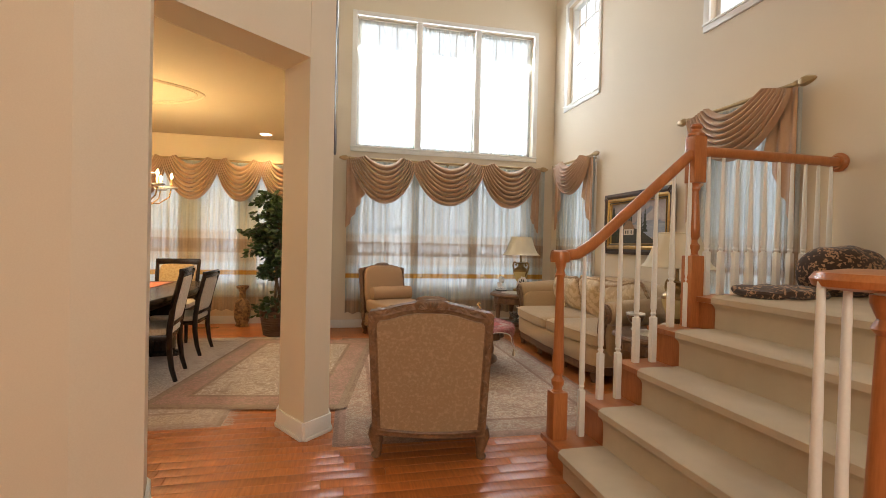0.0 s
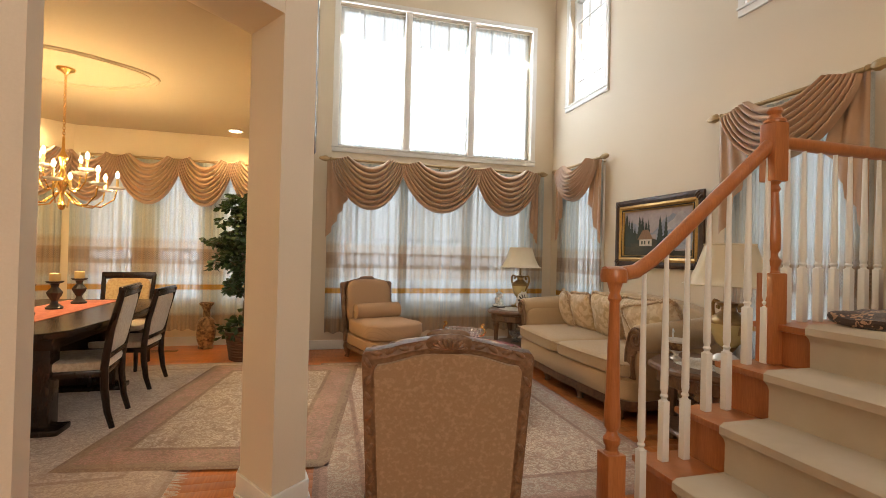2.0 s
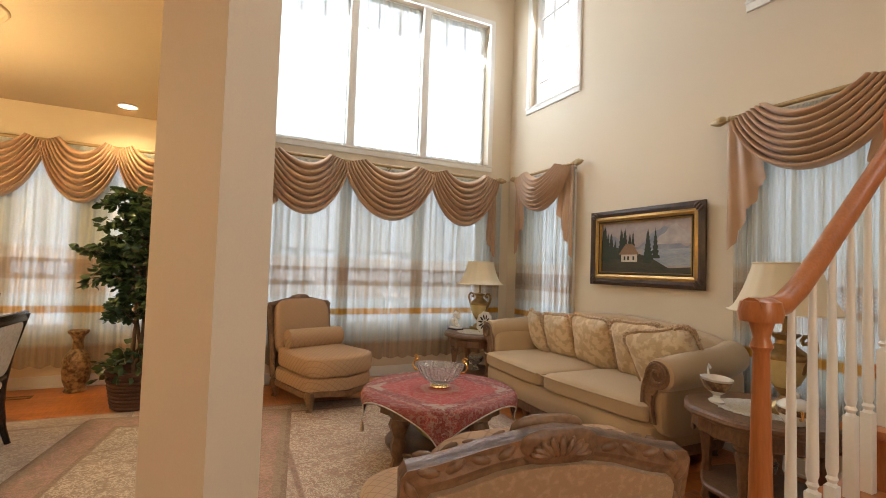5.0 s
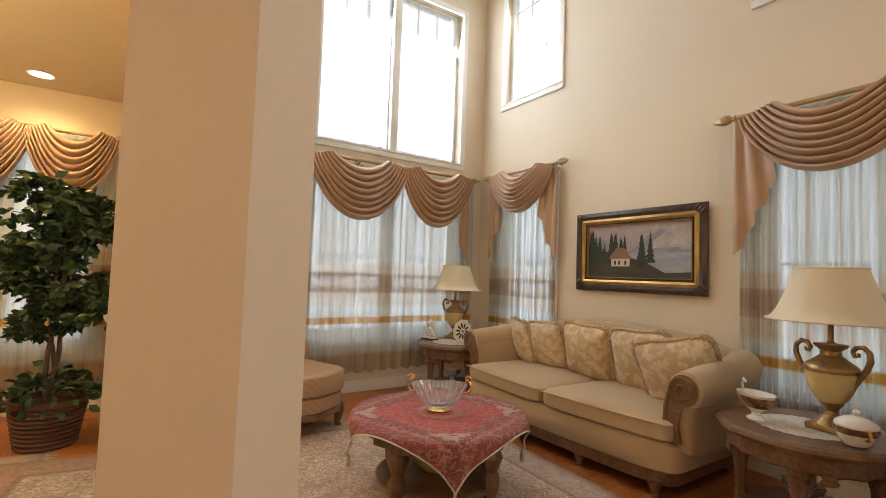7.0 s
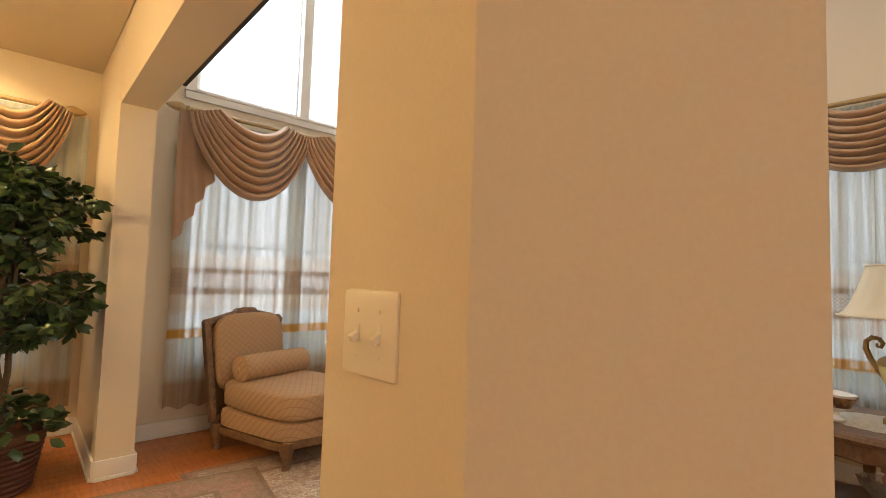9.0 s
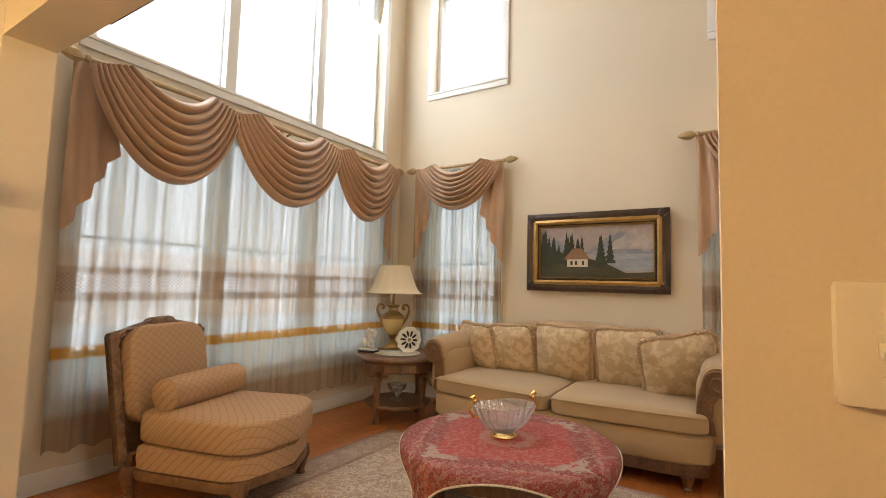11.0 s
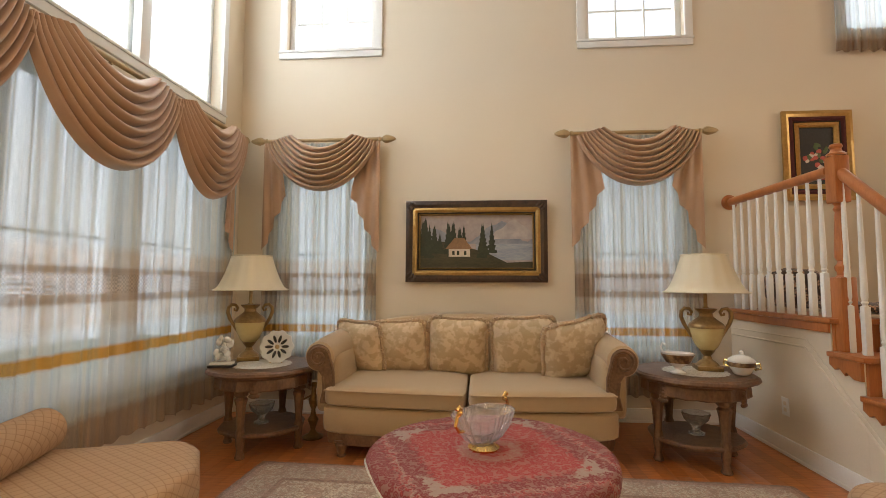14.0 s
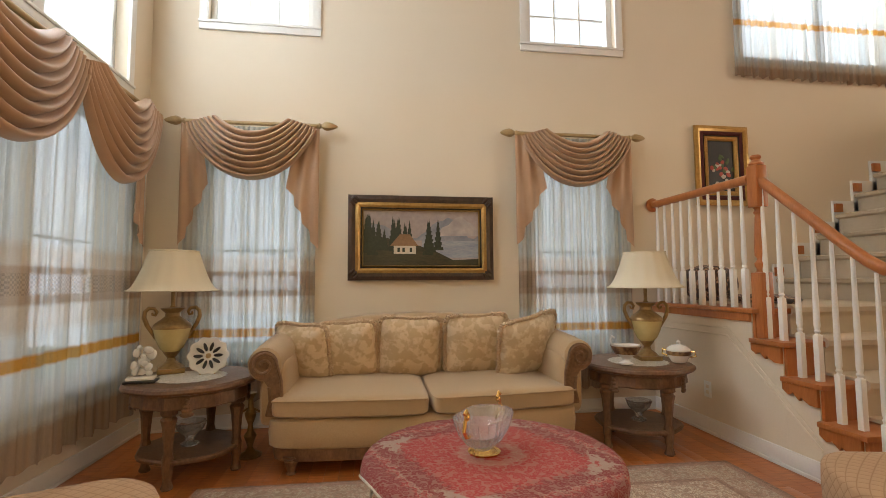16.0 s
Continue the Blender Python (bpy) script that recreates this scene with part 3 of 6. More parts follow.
def window(name, wall, hole, cols=3, rows=4, sashes=1, sill=True):
    """A window in its opening: casing, sash frames, thin bars and panes. wall: the axis and place of the inner face."""
    axis, p = wall
    a0, a1, z0, z1 = hole
    def at(u0, d0, w0, u1, d1, w1, bm, bevel=0.004):
        if axis == "x":
            box(bm, p + d0, u0, w0, p + d1, u1, w1, bevel)
        else:
            box(bm, u0, p + d0, w0, u1, p + d1, w1, bevel)
    root = tagged(new(name), "white framed window with clear panes", "window", kind="structure")
    bm = bmesh.new()
    c = 0.065
    for u0, w0, u1, w1 in ((a0 - c, z0, a0, z1 + c), (a1, z0, a1 + c, z1 + c), (a0, z1, a1, z1 + c)):
        at(u0, -0.022, w0, u1, 0.0, w1, bm)
    if sill:
        at(a0 - c, -0.022, z0 - 0.075, a1 + c, 0.0, z0 - 0.02, bm)
        at(a0 - c - 0.006, -0.032, z0 - 0.02, a1 + c + 0.006, 0.05, z0, bm, 0.006)
    part("casing", bm, WHITE, root, "white moulded casing")
    step = (a1 - a0) / sashes
    for s in range(sashes):
        l, r = a0 + s * step, a0 + (s + 1) * step
        f = 0.055 if sashes > 1 else 0.05
        bm = bmesh.new()
        for u0, w0, u1, w1 in ((l, z0, l + f, z1), (r - f, z0, r, z1), (l + f, z0, r - f, z0 + 0.05), (l + f, z1 - 0.05, r - f, z1)):
            at(u0, 0.085 if sashes > 1 else 0.055, w0, u1, 0.13, w1, bm)
        sash = part("sash", bm, WHITE, root)
        bm = bmesh.new()
        for i in range(1, cols):
            u = lerp(l + f, r - f, i / cols)
            at(u - 0.007, 0.095, z0 + 0.05, u + 0.007, 0.115, z1 - 0.05, bm, 0)
        for j in range(1, rows):
            w = lerp(z0 + 0.05, z1 - 0.05, j / rows)
            at(l + f, 0.098, w - 0.007, r - f, 0.112, w + 0.007, bm, 0)
        part("glazing_bars", bm, WHITE, sash)
        bm = bmesh.new()
        at(l + f, 0.103, z0 + 0.05, r - f, 0.107, z1 - 0.05, bm, 0)
        part("pane", bm, GLASS, sash).visible_shadow = False
    for s in range(1, sashes):
        u = a0 + s * step
        bm = bmesh.new()
        at(u - 0.043, -0.006, z0, u + 0.043, 0.055, z1, bm, 0.006)
        part("mullion", bm, WHITE, root, "white painted mullion post")
    return root


window("window_1", ("y", BY), UP1, 3, 5, 3)
window("window_2", ("y", BY), LOW1, 1, 2, 3)
window("window_3", ("x", RX), UP2, 3, 5)
window("window_4", ("x", RX), LOW2, 1, 2)
window("window_5", ("x", RX), UP3, 3, 5)
window("window_6", ("x", RX), LOW3, 1, 2)
window("window_7", ("x", RX), UPS, 4, 4, 2)
for i, h in enumerate(DIN):
    window("window_%d" % (8 + i), ("y", DY), h, 1, 2)

# ---- curtains ----
def swag(name, m, width, drop, top=0.0, label="rose-tan satin swag draped from a carved rod", folds=8, seed=1, skew=0.0):
    """A draped swag hanging between two points of a rod; local x along the rod, -y into the room."""
    rnd = random.Random(seed)
    ph = [rnd.uniform(-0.25, 0.25) for _ in range(folds + 2)]
    def f(u, v):
        g = 0.26 * width
        x0, x1 = lerp(g, 0.0, v ** 0.8) * 0.92, width - lerp(g, 0.0, v ** 0.8) * 0.92
        x = lerp(x0, x1, u)
        k = 4 * u * (1 - u)
        k2 = k ** (0.64 + 0.3 * (1 - v))
        sagging = lerp(0.085, drop, v ** 0.9)
        mid = skew * 4 * u * (1 - u)
        fold = abs(math.sin(math.pi * folds * v)) ** 0.65 * (1 + 0.4 * ph[min(folds, int(v * folds * 0.9999))])
        belly = 0.03 + 0.045 * k * math.sin(math.pi * min(1, v * 1.1)) + 0.068 * k * fold
        return (x + mid, -belly - 0.034 * fold * (1 - k), top + 0.02 * (1 - k) * (1 - v) - sagging * k2 - 0.05 * v * (1 - k) ** 6)
    ob = thing(name, label, "curtain", m, "swags")
    for i in range(folds):
        part("fold", sheet(bmesh.new(), 44, 8, lambda u, v, i=i: f(u, (i + v) / folds)), SWAG, ob, sharp=80)
    return ob


def tail(m, width, long, short, flip=False, label="rose-tan cloth side panel with a stepped lower edge"):
    """A hanging side panel whose folds step up towards the window."""
    def f(u, v):
        s = 1 - u if flip else u
        step = math.floor(s * 3.999) / 4
        drop = lerp(long, short, 0.55 * step + 0.45 * s)
        y = -0.004 - 0.012 * math.sin(s * math.pi * 4.5) * (0.4 + 0.6 * v)
        x = u * width * lerp(0.5, 1.0, v ** 0.7)
        return ((width - u * 0 - (1 - u) * width * lerp(0.5, 1.0, v ** 0.7)) if flip else x, y, 0.01 - v * drop)
    ob = tagged(new("curtain_tail", mesh_of("curtain_tail", sheet(bmesh.new(), 32, 10, f), SWAG, True, 80)), label, "curtain", "curtain tails")
    ob.matrix_world = m
    return ob


def sheer_panel(m, width, top, bottom, material, label, folds, seed=3, amp=0.022):
    rnd = random.Random(seed)
    a = [(rnd.uniform(0.6, 1.4), rnd.uniform(0, 6.3), rnd.uniform(0.3, 1.0)) for _ in range(4)]
    def f(u, v):
        y = 0.0
        for k, (w, p, s) in enumerate(a):
            y += amp * s * 0.55 * math.sin(2 * math.pi * folds * w * u * (1 + 0.35 * k) + p + 0.5 * v)
        return (u * width, y * (0.55 + 0.45 * v), lerp(top, bottom, v) + (0.012 * math.sin(u * folds * 5) if v == 1 else 0))
    ob = tagged(new("sheer_curtain", mesh_of("sheer_curtain", sheet(bmesh.new(), int(folds * 12), 6, f), material, True, 80)), label, "curtain", "sheer curtains")
    ob.matrix_world = m
    return ob


def rod(m, length, ends=(True, True), brackets=(0.06, 0.94)):
    """A wooden rod with carved leaf finials and brackets, local x along it."""
    root = thing("curtain_rod", "gilded wooden curtain rod with carved leaf finials", "curtain rod", m, "curtain rods")
    bm = bmesh.new()
    tube(bm, [(0, 0, 0), (length, 0, 0)], 0.016, 12)
    part("pole", bm, GOLDWOOD, root)
    prof = [(0.012, 0), (0.022, 0.008), (0.018, 0.022), (0.012, 0.03), (0.028, 0.05), (0.034, 0.075), (0.026, 0.11), (0.014, 0.14), (0.004, 0.155)]
    for on, x, ry in ((ends[0], 0, -90), (ends[1], length, 90)):
        if on:
            part("finial", turned(prof, 14, squash=lambda a: 1 + 0.12 * math.cos(6 * a)), GOLDWOOD, root, m=pose(x, 0, 0, 0, ry, 0))
    for b in brackets:
        bm = bmesh.new()
        box(bm, -0.014, 0, -0.05, 0.014, 0.016, 0.03, 0.004)
        tube(bm, [(0, 0.0, -0.03), (0, -0.05, -0.03), (0, -0.09, -0.018), (0, -0.09, 0.0)], 0.009, 8)
        part("bracket", bm, GOLDWOOD, root, m=pose(b * length, 0.09, 0))
    return root


R90 = -90
NORTH = lambda x, y, z: pose(x, y, z)
EAST = lambda x, y, z: pose(x, y, z, 0, 0, R90)
rod(NORTH(0.81, 7.335, 2.315), 2.71, (True, True), (0.01, 0.5, 0.985))
rod(EAST(3.745, 7.20, 2.345), 0.98, (True, True), (0.05, 0.96))
rod(EAST(3.745, 4.575, 2.355), 1.0, (True, True), (0.04, 0.96))
for i, (a, b) in enumerate(((0.80, 1.70), (1.64, 2.70), (2.62, 3.55))):
    swag("curtain_swag", NORTH(a, 7.335, 2.33), b - a, 0.615, seed=i, skew=0.02 * (1 - i))
swag("curtain_swag", EAST(3.745, 7.19, 2.36), 0.96, 0.47, seed=5)
swag("curtain_swag", EAST(3.745, 4.55, 2.37), 0.98, 0.47, seed=6)
tail(NORTH(0.755, 7.40, 2.32), 0.26, 0.955, 0.42)
tail(NORTH(3.43, 7.40, 2.32), 0.14, 0.97, 0.7, True)
tail(EAST(3.75, 7.235, 2.345), 0.21, 0.97, 0.42)
tail(EAST(3.75, 6.455, 2.345), 0.25, 0.99, 0.44, True)
tail(EAST(3.75, 4.60, 2.355), 0.27, 0.96, 0.40)
tail(EAST(3.75, 3.80, 2.355), 0.25, 0.98, 0.38, True)
LBL = "white sheer curtain with taupe lace band and gold ribbon"
sheer_panel(NORTH(0.77, 7.43, 0), 2.90, 2.30, 0.21, SHEER, LBL, 26, 1)
sheer_panel(EAST(3.785, 7.24, 0), 1.01, 2.33, 0.21, SHEER, LBL, 13, 2)
sheer_panel(EAST(3.785, 4.575, 0), 1.02, 2.34, 0.21, SHEER, LBL, 13, 4)
for i in range(3):
    sheer_panel(NORTH(0.885 + i * 0.87, 7.572, 0), 0.84, 4.29, 2.53, PLAINSHEER, "plain white sheer behind the high window frame", 7, 7 + i, 0.010)
sheer_panel(EAST(3.79, 2.46, 0), 1.85, 4.6, 3.0, UPSHEER, "gathered sheer curtain with taupe hem over the stairs", 22, 12)
rod(NORTH(-1.98, DY - 0.11, 2.26), 2.10, (False, True), (0.05, 0.5, 0.95))
for i, (a, b) in enumerate(((-2.2, -1.58), (-1.64, -0.93), (-0.99, -0.36), (-0.42, 0.20))):
    swag("curtain_swag", NORTH(a, DY - 0.11, 2.275), b - a, 0.57, seed=20 + i)
sheer_panel(NORTH(-2.1, DY - 0.06, 0), 2.40, 2.25, 0.2, SHEER, LBL, 22, 31)
_bay = pose(-2.08, DY - 0.13, 0, 0, 0, 40) @ pose(-1.55, 0.02, 0)
sheer_panel(_bay, 1.5, 2.25, 0.2, SHEER, LBL, 15, 32)
for i in range(2):
    swag("curtain_swag", _bay @ pose(0.05 + i * 0.73, -0.06, 2.275), 0.78, 0.57, seed=40 + i)
rod(_bay @ pose(0.0, -0.06, 2.26), 1.5, (False, False), (0.1, 0.9))

# ---- stairs ----
RISE, RUN, SX, SYN, SYS = 0.2, 0.2225, 1.835, 3.345, 1.80
DECK = 0.92
TREADS = (0.135, 0.335, 0.535, 0.735)
stairs = tagged(new("staircase"), "oak staircase with cream carpet runner and white side", "staircase", kind="structure")
for i in range(4):
    z, x = TREADS[i], SX + i * RUN
    bm = cube(x - 0.025, SYS, z - 0.03, x + RUN + 0.02, SYN + 0.03, z, 0.008)
    part("tread", bm, OAK, stairs)
    part("riser", cube(x, SYS, max(0, z - RISE), x + 0.02, SYN - 0.01, z - 0.03), OAK, stairs)
    bm = bmesh.new()
    y0, y1 = SYS + 0.1, 3.10
    prof = [(x + RUN + 0.02, z + 0.004), (x + RUN + 0.02, z + 0.022), (x - 0.03, z + 0.022), (x - 0.052, z + 0.008), (x - 0.052, z - 0.022), (x - 0.03, z - 0.042), (x - 0.022, z - 0.06), (x - 0.022, max(0.004, z - RISE + 0.022)), (x - 0.004, max(0.004, z - RISE + 0.022)), (x - 0.004, z - 0.034), (x - 0.03, z - 0.034), (x - 0.03, z + 0.004)]
    prism(bm, prof, y1 - y0, pose(0, y0, 0))
    part("carpet", bm, CARPET, stairs, "cream pile carpet")
    bm = bmesh.new()
    prism(bm, [(x + 0.02, z - 0.03), (x + RUN + 0.02, z - 0.03), (x + RUN + 0.02, z - 0.075), (x + RUN - 0.02, z - 0.10), (x + RUN - 0.05, z - 0.085), (x + RUN - 0.09, z - 0.12), (x + 0.12, z - 0.10), (x + 0.07, z - 0.13), (x + 0.02, z - 0.13)], 0.018, pose(0, SYN - 0.003, 0))
    part("tread_bracket", bm, OAK, stairs)
    part("stringer", cube(x + 0.021, SYN - 0.12, 0.0, x + RUN + 0.02, SYN - 0.004, z - 0.03), WALL, stairs, "cream plaster side")
DX = SX + 4 * RUN
bm = cube(DX - 0.025, 2.25, DECK - 0.03, RX - 0.001, SYN + 0.03, DECK, 0.008)
part("landing", bm, OAK, stairs)
part("landing_riser", cube(DX, SYS, DECK - RISE, DX + 0.02, SYN - 0.01, DECK - 0.03), OAK, stairs)
part("landing_side", cube(DX + 0.02, SYN - 0.12, 0.0, RX - 0.001, SYN - 0.004, DECK - 0.03), WALL, stairs, "cream plaster side")
for k, (lift, thick) in enumerate(((0.0, 0.016), (0.05, 0.010))):
    line = [(RX - 0.02, 0.715 + lift), (2.97 - 0.2 * lift, 0.725 + lift), (2.30, 0.17 + 0.7 * lift)]
    bm = bmesh.new()
    tube(bm, [(x, SYN - 0.004, z) for x, z in line], thick / 2, 6)
    part("panel_moulding", bm, WALL, stairs, "narrow painted moulding")
part("landing_fascia", cube(DX + 0.02, SYN - 0.002, DECK - 0.085, RX - 0.001, SYN + 0.014, DECK - 0.031, 0.004), OAK, stairs)
part("landing_core", cube(DX + 0.03, SYS - 0.4, 0.3, RX - 0.002, 2.249, DECK - 0.002), WALL, stairs)
bm = bmesh.new()
prism(bm, [(RX - 0.002, DECK + 0.004), (RX - 0.002, DECK + 0.022), (DX - 0.03, DECK + 0.022), (DX - 0.052, DECK + 0.008), (DX - 0.052, DECK - 0.022), (DX - 0.03, DECK - 0.042), (DX - 0.022, DECK - 0.06), (DX - 0.022, DECK - RISE + 0.022), (DX - 0.004, DECK - RISE + 0.022), (DX - 0.004, DECK - 0.034), (DX - 0.03, DECK - 0.034), (DX - 0.03, DECK + 0.004)], 3.10 - SYS, pose(0, SYS, 0))
part("carpet", bm, CARPET, stairs, "cream pile carpet")
for i in range(9):
    z, y = DECK + (i + 1) * RISE, 2.10 - i * RUN
    bm = bmesh.new()
    prism(bm, [(y + 0.0, z - RISE), (y + 0.0, z - 0.05), (y + 0.035, z - 0.035), (y + 0.04, z - 0.01), (y + 0.02, z), (y - RUN - 0.02, z), (y - RUN - 0.02, z - RISE)], 1.12, pose(2.70, 0, 0) @ pose(0, 0, 0, 0, 0, 90) @ pose(0, -1.12, 0))
    part("upper_step", bm, CARPET, stairs, "cream carpeted step")
    bm = bmesh.new()
    box(bm, RX - 0.026, y - RUN - 0.02, z - RISE, RX - 0.001, y + 0.05, z + 0.13, 0.004)
    part("wall_string", bm, WHITE, stairs)
    part("tread_end", cube(RX - 0.05, y - 0.03, z + 0.02, RX - 0.027, y + 0.05, z + 0.10, 0.004), OAK, stairs)


def newel(name, x, y, z, h, label, foot=0.36, slim=1.0):
    """A turned oak post on a square foot."""
    root = thing(name, label, "newel post", pose(x, y, z))
    s = 0.042 * slim
    part("foot", cube(-s - 0.008, -s - 0.008, 0, s + 0.008, s + 0.008, foot, 0.008), OAK, root)
    neck = h - 0.42 if h > 1.1 else h - 0.2
    rise = min(1.0, (neck - foot) / 0.34)
    low = [(1.0, 0), (0.75, 0.01), (0.75, 0.025), (1.0, 0.04), (1.05, 0.06), (0.7, 0.075), (0.62, 0.09), (0.95, 0.11), (0.98, 0.16), (0.85, 0.24)]
    p = [(s * q, foot + d * rise) for q, d in low]
    p += [(s * 0.66, neck), (s * 0.6, h - 0.40 if h > 1.1 else h - 0.1), (s * 0.85, h - 0.385 if h > 1.1 else h - 0.085), (s * 0.6, h - 0.365 if h > 1.1 else h - 0.06), (s * 0.9, h - 0.35 if h > 1.1 else h - 0.02)]
    if h <= 1.1:
        p.append((s * 0.9, h))
    part("shaft", turned(p, 20), OAK, root)
    if h > 1.1:
        part("block", cube(-s - 0.006, -s - 0.006, h - 0.35, s + 0.006, s + 0.006, h - 0.075, 0.008), OAK, root)
        part("cap", turned([(s * 1.3, h - 0.075), (s * 1.35, h - 0.062), (s * 0.9, h - 0.05), (s * 0.7, h - 0.035), (s * 0.95, h - 0.02), (s * 0.8, h - 0.006), (s * 0.3, h)], 20), OAK, root)
    return root


NX, NY = 1.865, 3.285
N2X = 2.71
newel("newel_post", NX, NY, TREADS[0], 0.985, "turned orange oak newel post on the lowest step", 0.26, 0.82)
newel("newel_post", N2X, NY, TREADS[3], 1.195, "tall turned orange oak newel post at the landing", 0.42, 0.84)


def rail(name, pts, label):
    root = thing(name, label, "handrail")
    bm = bmesh.new()
    tube(bm, pts, 0.030, 14, 1.05)
    part("grip", bm, OAK, root)
    return root


RZ0, RZ1, RZL = 1.14, 1.77, 1.775
r1 = rail("handrail", [(NX - 0.05, NY, RZ0), (NX + 0.02, NY, RZ0), (NX + 0.10, NY, RZ0 + 0.012), (NX + 0.18, NY, RZ0 + 0.06), (NX + 0.26, NY, RZ0 + 0.125), (N2X - 0.03, NY, RZ1 - 0.02)], "curved orange oak handrail rising to the landing")
part("cap", turned([(0.052, RZ0 - 0.035), (0.056, RZ0 - 0.01), (0.05, RZ0 + 0.02), (0.03, RZ0 + 0.03)], 20), OAK, r1, m=pose(NX - 0.005, NY, 0))
r2 = rail("handrail", [(N2X + 0.04, NY + 0.02, RZL), (RX - 0.03, NY + 0.035, RZL)], "level orange oak handrail on the landing")
part("rosette", turned([(0.06, 0), (0.062, 0.012), (0.05, 0.02), (0.045, 0.03)], 20), OAK, r2, "round oak wall rosette", m=pose(RX - 0.001, NY + 0.035, RZL, 0, -90, 0))


def baluster_mesh(h):
    foot = 0.26
    p = [(0.016, foot), (0.011, foot + 0.008), (0.017, foot + 0.02), (0.012, foot + 0.03), (0.0165, foot + 0.05), (0.016, foot + 0.12), (0.0105, h - 0.1), (0.009, h)]
    bm = turned(p, 12)
    box(bm, -0.0165, -0.0165, 0, 0.0165, 0.0165, foot, 0.003)
    return mesh_of("baluster", bm, WHITE)


def baluster(x, y, z, h, parent):
    key = round(h, 2)
    if key not in BALUSTERS:
        BALUSTERS[key] = baluster_mesh(h)
    ob = tagged(new("baluster", BALUSTERS[key]), "white turned wooden baluster under the oak handrail", "baluster", "stair balusters")
    ob.matrix_world = pose(x, y, z)


BALUSTERS = {}
for i in range(4):
    for k in (0.065, 0.175):
        x = SX + i * RUN + k
        if x < NX + 0.06:
            continue
        zt = TREADS[i]
        f = (x - NX - 0.18) / (N2X - NX - 0.21)
        top = RZ0 + 0.06 + f * (RZ1 - 0.02 - RZ0 - 0.06) if f > 0 else RZ0 + 0.02
        baluster(x, NY, zt, top - zt - 0.02, None)
n = 10
for i in range(n):
    u = (i + 0.6) / n
    baluster(lerp(N2X + 0.05, RX - 0.03, u), NY + 0.02 + 0.015 * u, DECK, RZL - DECK - 0.02, None)
# near side of the stairs
FX, FY = 2.0, 1.80
newel("newel_post", FX, FY, 0.0, 1.09, "turned orange oak newel post under a scrolled handrail", slim=1.15)
r3 = rail("handrail", [(FX + 0.02, FY, 1.13), (FX + 0.12, FY, 1.15), (FX + 0.22, FY, 1.22), (FX + 0.45, FY, 1.42), (FX + 0.9, FY, 1.78)], "orange oak handrail with a round scroll end")
part("scroll", turned([(0.09, 1.10), (0.118, 1.108), (0.124, 1.125), (0.112, 1.142), (0.05, 1.152)], 26), OAK, r3, m=pose(FX - 0.04, FY + 0.02, 0))
for dx, dy in ((-0.145, 0.06), (-0.10, 0.03)):
    baluster(FX + dx, FY + dy, 0.0, 1.13, None)


# ---- living room furniture ----
def squad(bm, a, b, c, e1=0.4, e2=0.4, m=None, nu=24, nv=12, bend=None):
    """A rounded, puffed block (a superquadric) with half sizes a, b, c."""
    p = lambda w, e: math.copysign(abs(w) ** e, w)
    def f(i, j):
        u, v = -math.pi + 2 * math.pi * i / nu, -math.pi / 2 + math.pi * j / nv
        q = Vector((a * p(math.cos(v), e1) * p(math.cos(u), e2), b * p(math.cos(v), e1) * p(math.sin(u), e2), c * p(math.sin(v), e1)))
        q = bend(q) if bend else q
        return m @ q if m is not None else q
    rows = [[bm.verts.new(f(i, j)) for i in range(nu)] for j in range(1, nv)]
    lo, hi = bm.verts.new(f(0, 0)), bm.verts.new(f(0, nv))
    for r, s in zip(rows, rows[1:]):
        for i in range(nu):
            bm.faces.new((r[i], r[(i + 1) % nu], s[(i + 1) % nu], s[i]))
    for i in range(nu):
        bm.faces.new((rows[0][(i + 1) % nu], rows[0][i], lo))
        bm.faces.new((rows[-1][i], rows[-1][(i + 1) % nu], hi))
    return bm


def puff(*a, **k):
    return squad(bmesh.new(), *a, **k)


def carved_leg(h, r, m=None):
    return turned([(r * 0.55, 0), (r * 0.7, h * 0.06), (r * 0.5, h * 0.16), (r * 0.75, h * 0.45), (r, h * 0.72), (r * 0.85, h * 0.82), (r * 1.15, h * 0.9), (r * 1.1, h)], 14, m)


